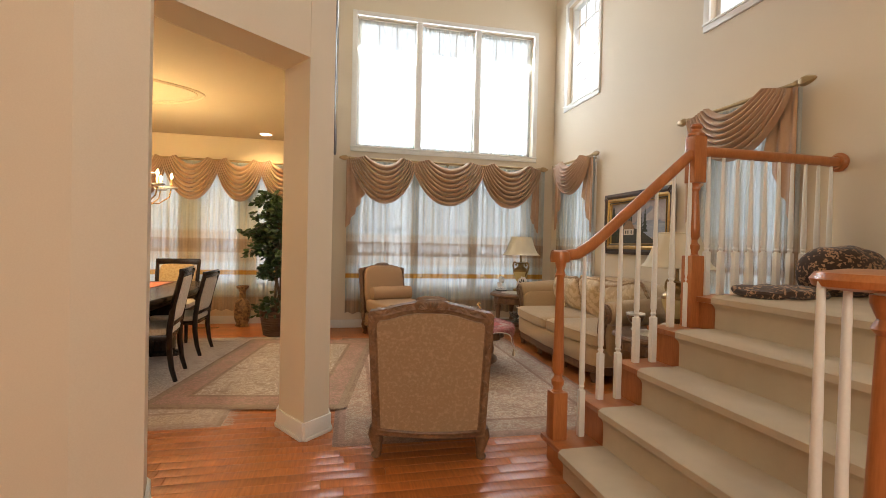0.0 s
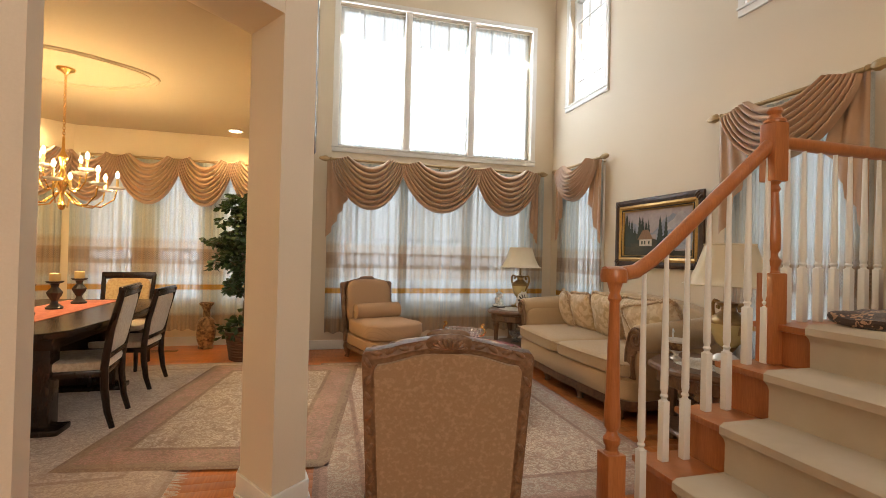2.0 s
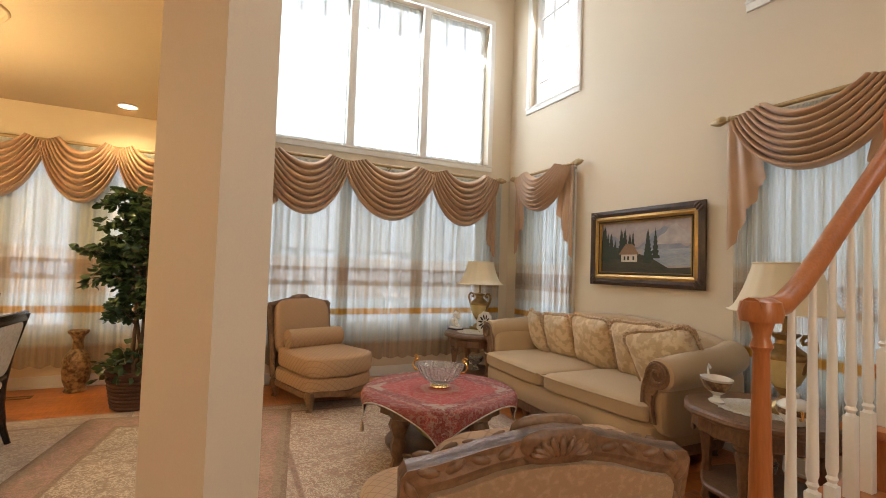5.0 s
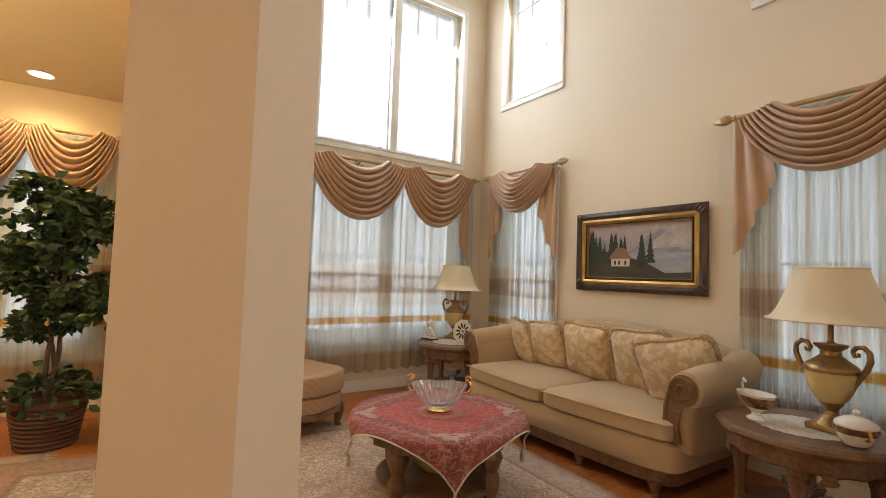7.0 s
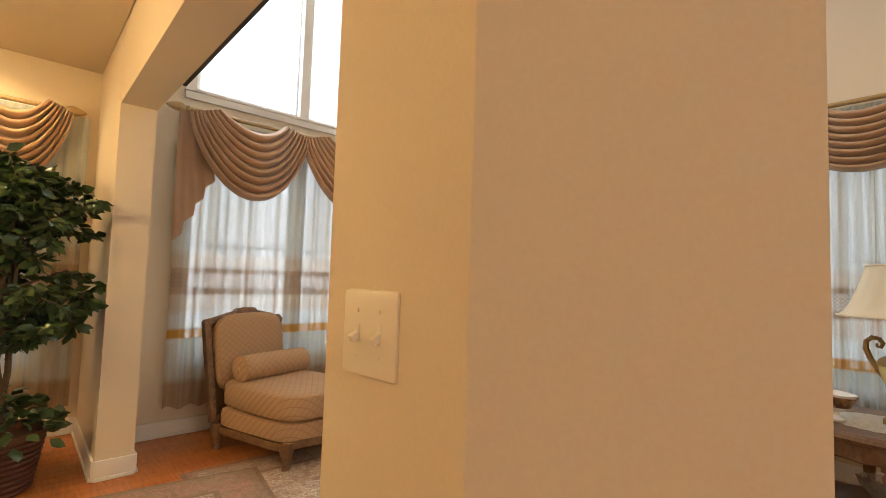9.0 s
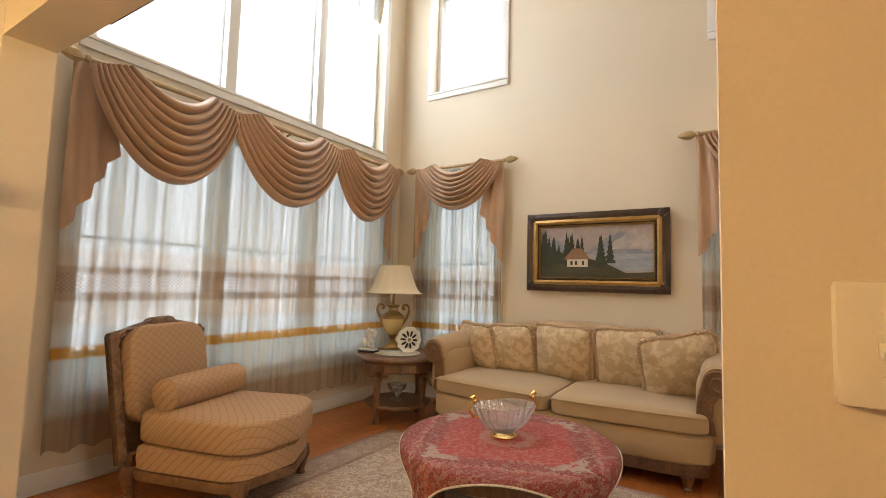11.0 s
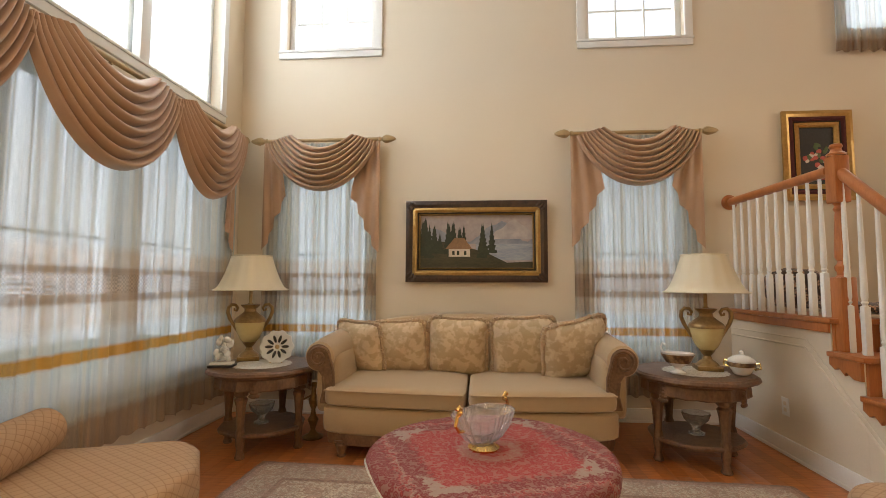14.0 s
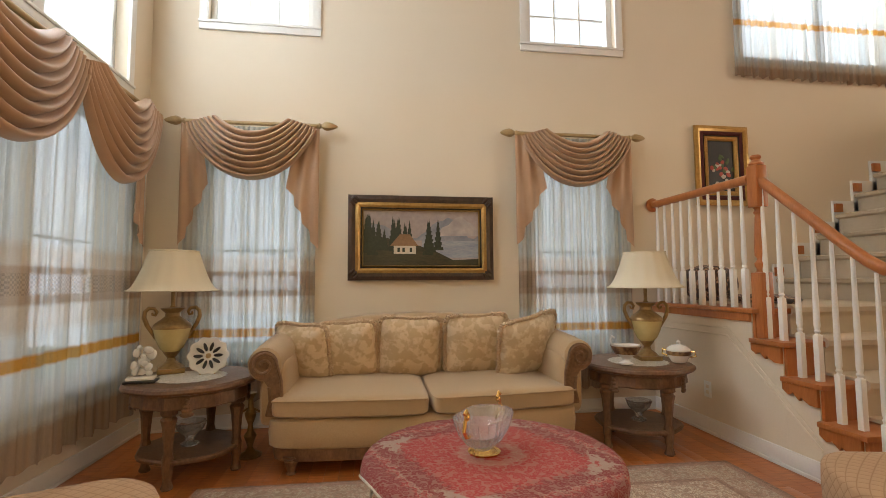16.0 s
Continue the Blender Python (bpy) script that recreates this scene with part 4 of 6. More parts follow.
def sofa():
    m = pose(3.27, 5.43, 0, 0, 0, -90)
    root = thing("sofa", "olive-gold upholstered sofa with rolled carved arms and bowed front", "sofa", m @ Matrix.Diagonal((0.962, 1, 1, 1)))
    half, front, back = 0.93, -0.36, 0.40
    def bow(q):
        if q.y < 0:
            q.y *= 1 + 0.16 * max(0.0, 1 - (q.x / 1.0) ** 2)
        return q
    base_bm = puff(0.99, 0.42, 0.095, 0.22, 0.16, pose(0, 0, 0.235), 64, 14, bow)
    part("base", base_bm, SOFA, root)
    bm = bmesh.new()
    squad(bm, 0.965, 0.405, 0.05, 0.15, 0.16, pose(0, 0, 0.125), 64, 8, bow)
    part("apron", bm, CARVED, root, "carved wooden apron")
    for s in (-1, 1):
        def shape(q, s=s):
            x = q.x + s * 0.487
            return Vector((x, q.y * (1 + (0.18 * max(0.0, 1 - (x / 1.0) ** 2) if q.y < 0 else 0)), q.z + 0.012 * (1 - (q.x / 0.5) ** 2) * (1 if q.z > 0 else 0)))
        cush = part("seat_cushion", puff(0.482, 0.43, 0.068, 0.34, 0.16, pose(0, -0.0, 0.382), 48, 14, shape), SOFA, root)
        bm = bmesh.new()
        pts = []
        for i in range(25):
            x = s * 0.487 + lerp(-0.462, 0.462, i / 24)
            pts.append((x, -0.43 * (1 + 0.18 * max(0.0, 1 - (x / 1.0) ** 2)) - 0.001, 0.428))
        tube(bm, pts, 0.006, 6)
        part("piping", bm, SOFA, cush)
    def backshape(q):
        q.z += 0.10 * (1 - (q.x / 1.0) ** 2) * (1 if q.z > 0 else 0)
        q.y += 0.06 * (q.z / 0.3)
        return q
    part("backrest", puff(0.98, 0.10, 0.25, 0.3, 0.2, pose(0, 0.36, 0.52), 48, 16, backshape), SOFA, root)
    for s in (-1, 1):
        x = s * 0.965
        bm = puff(0.085, 0.40, 0.20, 0.35, 0.3, pose(x, 0.04, 0.44), 24, 12)
        arm = part("arm", bm, SOFA, root)
        bm = bmesh.new()
        tube(bm, [(x + s * 0.045, -0.375, 0.625), (x + s * 0.045, -0.36, 0.625), (x + s * 0.045, -0.2, 0.632), (x + s * 0.035, 0.2, 0.655), (x, 0.40, 0.69)], [0.085, 0.10, 0.108, 0.112, 0.11], 22)
        part("roll", bm, SOFA, arm)
        bm = bmesh.new()
        cx, cz, cr = x + s * 0.045, 0.625, 0.085
        board = [(x - s * 0.062, 0.33), (x - s * 0.066, 0.42), (x - s * 0.060, 0.53)]
        board += [(cx - s * cr * math.cos(t), cz + cr * math.sin(t)) for t in (math.radians(q) for q in range(0, 271, 15))]
        board += [(x + s * 0.018, 0.50), (x + s * 0.010, 0.42), (x + s * 0.030, 0.33)]
        prism(bm, board, 0.022, pose(0, -0.385, 0))
        sc = []
        for i in range(26):
            t = math.pi + i / 25 * 3.1 * math.pi
            q = (cr - 0.008) * (1 - 0.82 * i / 25)
            sc.append((cx + s * q * math.cos(t), -0.388, cz - q * math.sin(t)))
        tube(bm, [(px, -0.388, pz) for px, pz in board[:3]] + sc, 0.010, 8)
        tube(bm, [(x + s * 0.022, -0.388, 0.34), (x + s * 0.004, -0.388, 0.42), (x + s * 0.012, -0.388, 0.50)], 0.009, 8)
        part("arm_scroll", bm, CHAIRWOOD, arm, "carved wooden arm scroll")
    for x, y in ((-0.84, -0.38), (0.84, -0.38), (-0.86, 0.36), (0.86, 0.36), (-0.3, -0.40), (0.3, -0.40)):
        part("foot", carved_leg(0.11, 0.045), CARVED, root, m=pose(x, y, 0))


sofa()


def pillow(y, z, lean, turn, roll=0.0, material=None, size=0.208, x=3.40):
    root = thing("throw_pillow", "gold damask throw pillow with ruffled fringe on the sofa" if material is None else "paler damask throw pillow leaning on the sofa arm", "pillow", pose(x, y, z, 0, 0, -90 + turn) @ pose(0, 0, 0, -90 + lean, 0, 0) @ pose(0, 0, 0, 0, 0, roll), "sofa pillows")
    def pinch(q):
        k = 1 - 0.06 * (1 - (abs(q.x) / size) ** 2) * (abs(q.y) / size) - 0.06 * (1 - (abs(q.y) / size) ** 2) * (abs(q.x) / size)
        return Vector((q.x * k, q.y * k, q.z + 0.006 * math.sin(q.x * 31) * math.cos(q.y * 27)))
    part("cover", puff(size, size, 0.105, 1.0, 0.30, None, 44, 12, pinch), material or PILLOW, root)
    bm = bmesh.new()
    pts = []
    n = 140
    for i in range(n + 1):
        a = 2 * math.pi * i / n
        c, s = math.cos(a), math.sin(a)
        p = lambda w: math.copysign(abs(w) ** 0.28, w)
        q = pinch(Vector((size * p(c), size * p(s), 0)))
        pts.append((q.x * (1.02 + 0.018 * math.sin(i * 2.6)), q.y * (1.02 + 0.018 * math.sin(i * 2.6)), 0.008 * math.sin(i * 1.9)))
    tube(bm, pts, 0.017, 6)
    part("fringe", bm, FRINGE, root, "ruffled fringe trim")


for y, z, lean, turn, roll, size in ((6.25, 0.63, 15, -24, 2, 0.20), (5.945, 0.635, 14, -4, -3, 0.203), (5.515, 0.64, 13, 0, 2, 0.224), (5.03, 0.64, 14, 3, -2, 0.236)):
    pillow(y, z, lean, turn, roll, None, size)
pillow(4.69, 0.645, 24, 22, -13, PALEPILLOW, 0.243, 3.27)


def ring(bm, outer, inner, depth, m=None):
    """A frame between two outlines (x, z) with the same number of points, given depth along y, its face rounded."""
    n = len(outer)
    mid = [((o[0] * 0.45 + i[0] * 0.55), (o[1] * 0.45 + i[1] * 0.55)) for o, i in zip(outer, inner)]
    loops = [[bm.verts.new((p[0], y, p[1])) for p in loop] for loop, y in ((outer, depth * 0.3), (mid, 0.0), (inner, depth * 0.35), (inner, depth), (outer, depth))]
    for a, b in zip(loops, loops[1:] + loops[:1]):
        for i in range(n):
            bm.faces.new((a[i], a[(i + 1) % n], b[(i + 1) % n], b[i]))
    if m is not None:
        bmesh.ops.transform(bm, matrix=m, verts=[v for l in loops for v in l])
    return bm


def chair_outline(w, z0, z1, crest, inset=0.0, n=13):
    """The back's outline: sides, and a top that rises in a curved crest."""
    w, z0, z1 = w - inset, z0 + inset, z1 - inset
    right = [(w * (0.93 + 0.07 * i / 5), lerp(z0, z1 - 0.03, i / 5)) for i in range(6)]
    top = []
    for i in range(n):
        u = i / (n - 1) * 2 - 1
        top.append((-u * (w - 0.012), z1 - 0.012 + 0.035 * math.cos(u * math.pi / 2) + crest * math.exp(-(u / 0.26) ** 2) - 0.018 * math.cos(u * math.pi * 2) * (1 - abs(u))))
    left = [(-x, z) for x, z in reversed(right)]
    bottom = [(lerp(-w * 0.93, w * 0.93, i / 6), z0 - 0.018 * math.sin(math.pi * i / 6)) for i in range(1, 6)]
    return right + top + left + bottom


def bergere(m, label, bolster):
    """A low upholstered chair with a carved frame; local -y is its front."""
    root = thing("slipper_chair", label, "chair", m, "carved living room chairs")
    lean = pose(0, 0.30, 0.0, -9, 0, 0)
    w = 0.325
    bm = ring(bmesh.new(), chair_outline(w, 0.17, 0.868, 0.045), chair_outline(w, 0.17, 0.868, 0.03, 0.052), 0.06, lean)
    ring(bm, chair_outline(w, 0.17, 0.868, 0.045), chair_outline(w, 0.17, 0.868, 0.03, 0.052), -0.03, lean @ pose(0, 0.065, 0))
    frame_ob = part("back_frame", bm, CHAIRWOOD, root, "carved wooden back frame")
    for s in (0.0, 0.06):
        part("crest_cartouche", puff(0.088, 0.012, 0.040, 0.7, 1, lean @ pose(0, s, 0.888), 24, 8), CHAIRWOOD, frame_ob)
        for k in range(9):
            a = (k - 4) * 0.38
            part("shell_rib", puff(0.010, 0.010, 0.024, 1, 1, lean @ pose(0.045 * math.sin(a), s + (0.01 if s else -0.01), 0.876 + 0.018 * math.cos(a), 0, math.degrees(a), 0), 8, 5), CHAIRWOOD, frame_ob)
        for sx in (-1, 1):
            for k in range(9):
                part("carved_leaf", puff(0.012, 0.009, 0.026, 1, 1, lean @ pose(sx * (w - 0.022 - 0.0022 * (8 - k)), s, 0.27 + k * 0.068, 0, sx * 30 * (-1) ** k, 0), 8, 5), CHAIRWOOD, frame_ob)
            for k in range(4):
                part("carved_leaf", puff(0.024, 0.009, 0.011, 1, 1, lean @ pose(sx * (0.115 + k * 0.052), s, 0.880 - 0.010 * k, 0, sx * 14 + 22 * (-1) ** k, 0), 8, 5), CHAIRWOOD, frame_ob)
    inner = chair_outline(w, 0.17, 0.868, 0.03, 0.048)
    bm = prism(bmesh.new(), inner, 0.018, lean @ pose(0, 0.058, 0))
    part("back_panel", bm, BACKCLOTH, root, "speckled tan cloth back")
    def padshape(q):
        return Vector((q.x, q.y, q.z))
    part("backrest", puff(0.275, 0.06, 0.27, 0.45, 0.3, lean @ pose(0, -0.005, 0.615), 32, 14), LATTICE, root)
    part("seat_cushion", puff(0.335, 0.40, 0.085, 0.32, 0.22, pose(0, -0.09, 0.365), 48, 14, lambda q: Vector((q.x * (1.0 if q.y < 0 else 0.94), q.y * (1.06 - 0.35 * (q.x / 0.335) ** 2 if q.y < 0 else 0.9), q.z + (0.012 if q.z > 0 else 0)))), LATTICE, root)
    part("seat_base", puff(0.33, 0.385, 0.065, 0.25, 0.2, pose(0, -0.08, 0.225), 40, 10, lambda q: Vector((q.x, q.y * (1.05 - 0.35 * (q.x / 0.33) ** 2 if q.y < 0 else 0.9), q.z))), LATTICE, root)
    bm = bmesh.new()
    squad(bm, 0.335, 0.39, 0.028, 0.2, 0.2, pose(0, -0.08, 0.155), 40, 8, lambda q: Vector((q.x, q.y * (1.05 - 0.35 * (q.x / 0.335) ** 2 if q.y < 0 else 0.9), q.z - 0.012 * math.cos(q.x * 20))))
    box(bm, -0.29, 0.285, 0.14, 0.29, 0.325, 0.225, 0.01)
    rail_ob = part("seat_rail", bm, CHAIRWOOD, root, "carved wooden seat rail")
    for k in range(9):
        part("carved_leaf", puff(0.03, 0.009, 0.016, 1, 1, pose(-0.24 + k * 0.06, 0.327, 0.185, 0, 25 * (-1) ** k, 0), 8, 5), CHAIRWOOD, rail_ob)
    for sx, y in ((-1, -0.36), (1, -0.36), (-1, 0.29), (1, 0.29)):
        bm = bmesh.new()
        tube(bm, [(sx * 0.0, 0, 0.165), (sx * 0.012, 0, 0.12), (sx * 0.006, 0, 0.07), (sx * 0.0, 0, 0.03), (sx * 0.012, 0, 0.0)], [0.045, 0.044, 0.030, 0.022, 0.028], 12)
        part("leg", bm, CHAIRWOOD, root, m=pose(sx * (0.27 if y < 0 else 0.285), y, 0))
    if bolster:
        bm = bmesh.new()
        tube(bm, [(-0.27, 0, 0), (-0.265, 0, 0), (-0.1, 0, 0), (0.1, 0, 0), (0.265, 0, 0), (0.27, 0, 0)], [0.06, 0.085, 0.088, 0.088, 0.085, 0.06], 24)
        bo = thing("bolster_pillow", "tan lattice bolster pillow lying on the chair seat", "pillow", m @ pose(0, 0.13, 0.535))
        part("cover", bm, LATTICE, bo)
        for s in (-1, 1):
            bm = bmesh.new()
            lathe(bm, [(0.078, 0.0), (0.06, 0.008), (0.02, 0.012), (0.014, 0.02)], 20, pose(s * 0.268, 0, 0, 0, 90 * s, 0), lambda a: 1 + 0.05 * math.cos(14 * a))
            part("end_rosette", bm, LATTICE, bo, "gathered bolster end")
    return root


bergere(pose(1.245, 3.75, 0, 0, 0, 168), "low carved chair with speckled cloth back on the rug edge", False)
bergere(pose(1.39, 6.85, 0, 0, 0, 17), "low tan lattice chair with carved crest beside the curtains", True)


def side_table(x, y, turn, label):
    root = thing("side_table", label, "side table", pose(x, y, 0, 0, 0, turn), "carved side tables")
    wob = lambda a: 1 + 0.018 * math.cos(8 * a)
    part("tabletop", turned([(0.33, 0.505), (0.355, 0.512), (0.365, 0.525), (0.36, 0.54), (0.35, 0.545), (0.345, 0.55), (0.02, 0.551)], 64, squash=wob), CARVED, root)
    bm = turned([(0.30, 0.42), (0.31, 0.43), (0.305, 0.49), (0.325, 0.505)], 64, squash=lambda a: 1 + 0.03 * math.cos(16 * a))
    part("apron", bm, CARVED, root, "carved wooden apron")
    part("shelf", turned([(0.24, 0.125), (0.275, 0.13), (0.28, 0.145), (0.27, 0.155), (0.02, 0.156)], 48, squash=wob), CARVED, root)
    for k in range(4):
        a = math.radians(45 + 90 * k)
        bm = turned([(0.026, 0), (0.032, 0.01), (0.024, 0.03), (0.02, 0.05), (0.026, 0.09), (0.030, 0.16), (0.022, 0.19), (0.025, 0.24), (0.032, 0.33), (0.042, 0.37), (0.03, 0.385), (0.044, 0.40), (0.04, 0.43)], 14, squash=lambda b: 1 + 0.06 * math.cos(6 * b))
        part("leg", bm, CARVED, root, m=pose(0.262 * math.cos(a), 0.262 * math.sin(a), 0))
        bm = bmesh.new()
        for j in range(4):
            squad(bm, 0.035 - 0.006 * j, 0.012, 0.016, 1, 1, pose(0.31 * math.cos(a + 0.35), 0.31 * math.sin(a + 0.35), 0.40 + 0.022 * j, 0, 0, math.degrees(a) + 110), 10, 6)
        part("carved_drop", bm, CARVED, root)
    bm = turned([(0.045, 0.156), (0.05, 0.165), (0.02, 0.18), (0.03, 0.21), (0.07, 0.25), (0.085, 0.29), (0.08, 0.292), (0.06, 0.25), (0.01, 0.22)], 20, squash=lambda a: 1 + 0.08 * math.cos(8 * a))
    vase = tagged(new("glass_bowl", mesh_of("glass_bowl", bm, CRYSTAL)), "clear glass bowl on the lower shelf of the table", "bowl", "glass bowls")
    vase.matrix_world = pose(x - 0.02, y, 0)
    cloth = tagged(new("doily", mesh_of("doily", turned([(0.19, 0.5515), (0.195, 0.553), (0.19, 0.5545), (0.01, 0.555)], 48, squash=lambda a: 1 + 0.03 * math.cos(24 * a)), LACE)), "white lace doily under the lamp", "doily", "doilies")
    cloth.matrix_world = pose(x - 0.03, y, 0)


side_table(3.07, 3.97, 59, "round carved dark wood side table with lower shelf")
side_table(3.04, 6.84, 40, "round carved dark wood side table in the corner")


def table_lamp(x, y, turn):
    z = 0.556
    root = thing("table_lamp", "unlit urn table lamp with ivory shade and bronze handles", "lamp", pose(x, y, z, 0, 0, turn), "table lamps")
    part("foot", cube(-0.075, -0.075, 0, 0.075, 0.075, 0.03, 0.006), BRONZE, root)
    part("stem", turned([(0.07, 0.03), (0.06, 0.045), (0.028, 0.07), (0.022, 0.09), (0.04, 0.115), (0.05, 0.13)], 24), BRONZE, root)
    part("urn", turned([(0.045, 0.13), (0.065, 0.15), (0.088, 0.20), (0.102, 0.255), (0.103, 0.27)], 28), IVORY, root, "cream glazed urn body")
    part("shoulder", turned([(0.107, 0.27), (0.108, 0.283), (0.098, 0.30), (0.065, 0.325), (0.042, 0.345), (0.04, 0.365), (0.062, 0.385), (0.068, 0.395), (0.02, 0.40), (0.012, 0.41), (0.012, 0.50)], 28), BRONZE, root)
    for s in (-1, 1):
        bm = bmesh.new()
        pts = [(s * x, 0, z) for x, z in ((0.088, 0.21), (0.108, 0.25), (0.134, 0.295), (0.15, 0.34), (0.147, 0.375), (0.125, 0.397), (0.098, 0.393), (0.084, 0.372), (0.092, 0.352), (0.107, 0.356), (0.108, 0.37))]
        tube(bm, pts, [0.008, 0.011, 0.013, 0.013, 0.012, 0.012, 0.011, 0.010, 0.009, 0.008, 0.006], 10)
        part("handle", bm, BRONZE, root)
    prof = []
    for i in range(11):
        u = i / 10
        prof.append((0.252 - 0.115 * u ** 0.62 + 0.0, 0.50 + 0.25 * u))
    bm = bmesh.new()
    sc = lambda a: 1 + 0.012 * math.cos(16 * a)
    n = 64
    loops = [[bm.verts.new((r * k * sc(2 * math.pi * i / n) * math.cos(2 * math.pi * i / n), r * k * sc(2 * math.pi * i / n) * math.sin(2 * math.pi * i / n), zz)) for i in range(n)] for k, pr in ((1, prof), (0.985, list(reversed(prof)))) for r, zz in pr]
    for a, b in zip(loops, loops[1:] + loops[:1]):
        for i in range(n):
            bm.faces.new((a[i], a[(i + 1) % n], b[(i + 1) % n], b[i]))
    part("shade", bm, SHADE, root, "pleated ivory bell shade")
    for zz, rr in ((0.503, 0.254), (0.748, 0.139)):
        bm = bmesh.new()
        tube(bm, [(rr * math.cos(a), rr * math.sin(a), zz) for a in (2 * math.pi * i / 48 for i in range(49))], 0.005, 6)
        part("trim", bm, SHADE, root)


table_lamp(3.087, 3.87, 80)
table_lamp(3.15, 7.01, 112)


def figurine(x, y, z):
    bm = bmesh.new()
    box(bm, -0.07, -0.04, 0, 0.07, 0.04, 0.02, 0.008)
    rnd = random.Random(4)
    for i in range(16):
        squad(bm, rnd.uniform(0.015, 0.03), rnd.uniform(0.015, 0.025), rnd.uniform(0.015, 0.035), 1, 1, pose(rnd.uniform(-0.045, 0.045), rnd.uniform(-0.02, 0.02), 0.035 + 0.14 * i / 15, rnd.uniform(-40, 40), rnd.uniform(-40, 40), 0), 8, 6)
    ob = tagged(new("figurine", mesh_of("figurine", bm, PORCELAIN)), "small white porcelain figurine on the side table", "figurine")
    ob.matrix_world = pose(x, y, z, 0, 0, 100)
    part("plinth", cube(-0.08, -0.05, -0.001, 0.08, 0.05, 0.012, 0.005), BLACKPAINT, thing("plinth_base", "black base under the porcelain figurine", "plinth", pose(x, y, z - 0.012, 0, 0, 100)))


figurine(2.88, 7.055, 0.567)


def plate(x, y, z):
    root = thing("plate", "decorated white plate with dark petals leaning on its stand", "plate", pose(x, y, z, 0, 0, -75) @ pose(0, 0, 0.105, 78, 0, 0))
    sc = lambda a: 1 + 0.05 * math.cos(10 * a)
    part("dish", turned([(0.06, -0.008), (0.10, 0.004), (0.112, 0.012), (0.108, 0.014), (0.055, 0.0), (0.01, -0.002)], 60, squash=sc), PORCELAIN, root)
    bm = bmesh.new()
    for k in range(10):
        squad(bm, 0.028, 0.010, 0.002, 1, 1, pose(0, 0, 0.006, 0, 0, 36 * k) @ pose(0.055, 0, 0.002, 0, -14, 0), 10, 6)
    part("petals", bm, BLACKPAINT, root, "dark petal motif")
    part("centre", turned([(0.016, 0.0), (0.014, 0.005), (0.004, 0.007)], 14), GOLDWOOD, root)
    st = thing("plate_stand", "small brass easel holding the plate", "stand", pose(x, y, z, 0, 0, -75))
    bm = bmesh.new()
    for s in (-1, 1):
        tube(bm, [(s * 0.04, -0.05, 0.003), (s * 0.03, 0.0, 0.004), (s * 0.02, 0.03, 0.09)], 0.003, 6)
    part("wire", bm, BRASS, st)


plate(3.08, 6.77, 0.556)


def tureen(x, y, z):
    root = thing("lidded_tureen", "small white porcelain tureen with dark band", "tureen", pose(x, y, z, 0, 0, 40) @ Matrix.Diagonal((1.05, 1.05, 1.15, 1)))
    part("body", turned([(0.035, 0), (0.045, 0.006), (0.06, 0.03), (0.072, 0.06), (0.07, 0.075)], 28), PORCELAIN, root)
    part("band", turned([(0.0705, 0.045), (0.0735, 0.05), (0.0745, 0.06), (0.0725, 0.068)], 28), CLAY, root, "dark painted band")
    part("lid", turned([(0.073, 0.075), (0.066, 0.085), (0.04, 0.10), (0.012, 0.106), (0.014, 0.12), (0.004, 0.13)], 28), PORCELAIN, root)
    for s in (-1, 1):
        bm = bmesh.new()
        tube(bm, [(s * 0.066, 0, 0.065), (s * 0.095, 0, 0.07), (s * 0.1, 0, 0.045), (s * 0.068, 0, 0.035)], 0.006, 8)
        part("handle", bm, BRASS, root)


def footed_bowl(x, y, z):
    root = thing("footed_bowl", "boat-shaped painted bowl on a foot beside the lamp", "bowl", pose(x, y, z, 0, 0, 60) @ Matrix.Diagonal((0.95, 0.95, 1.3, 1)))
    bm = turned([(0.04, 0), (0.045, 0.008), (0.02, 0.02), (0.02, 0.03), (0.055, 0.05), (0.08, 0.085), (0.088, 0.10), (0.083, 0.10), (0.05, 0.055), (0.01, 0.045)], 32, squash=lambda a: 1 + 0.16 * math.cos(2 * a))
    part("bowl", bm, PORCELAIN, root)
    part("band", turned([(0.062, 0.052), (0.083, 0.083), (0.089, 0.092), (0.07, 0.07)], 32, squash=lambda a: 1 + 0.165 * math.cos(2 * a)), CLAY, root, "brown painted band")
    bm = bmesh.new()
    tube(bm, [(0.09, 0, 0.095), (0.10, 0, 0.12), (0.09, 0, 0.14), (0.07, 0, 0.13)], 0.006, 8)
    part("handle", bm, PORCELAIN, root)


tureen(2.93, 3.74, 0.556)
footed_bowl(2.93, 4.12, 0.556)

cs = thing("candlestick", "tarnished brass candlestick on the floor behind the sofa arm", "candlestick", pose(3.22, 6.55, 0))
part("stand", turned([(0.07, 0), (0.075, 0.012), (0.03, 0.035), (0.016, 0.06), (0.028, 0.10), (0.04, 0.13), (0.02, 0.16), (0.014, 0.20), (0.03, 0.24), (0.036, 0.27), (0.018, 0.30), (0.014, 0.36), (0.034, 0.39), (0.038, 0.40)], 20), BRONZE, cs)
for s in (-1, 1):
    bm = bmesh.new()
    tube(bm, [(0.0, s * 0.015, 0.30), (0.0, s * 0.07, 0.27), (0.0, s * 0.10, 0.31), (0.0, s * 0.10, 0.35)], 0.007, 8)
    part("arm", bm, BRONZE, cs)

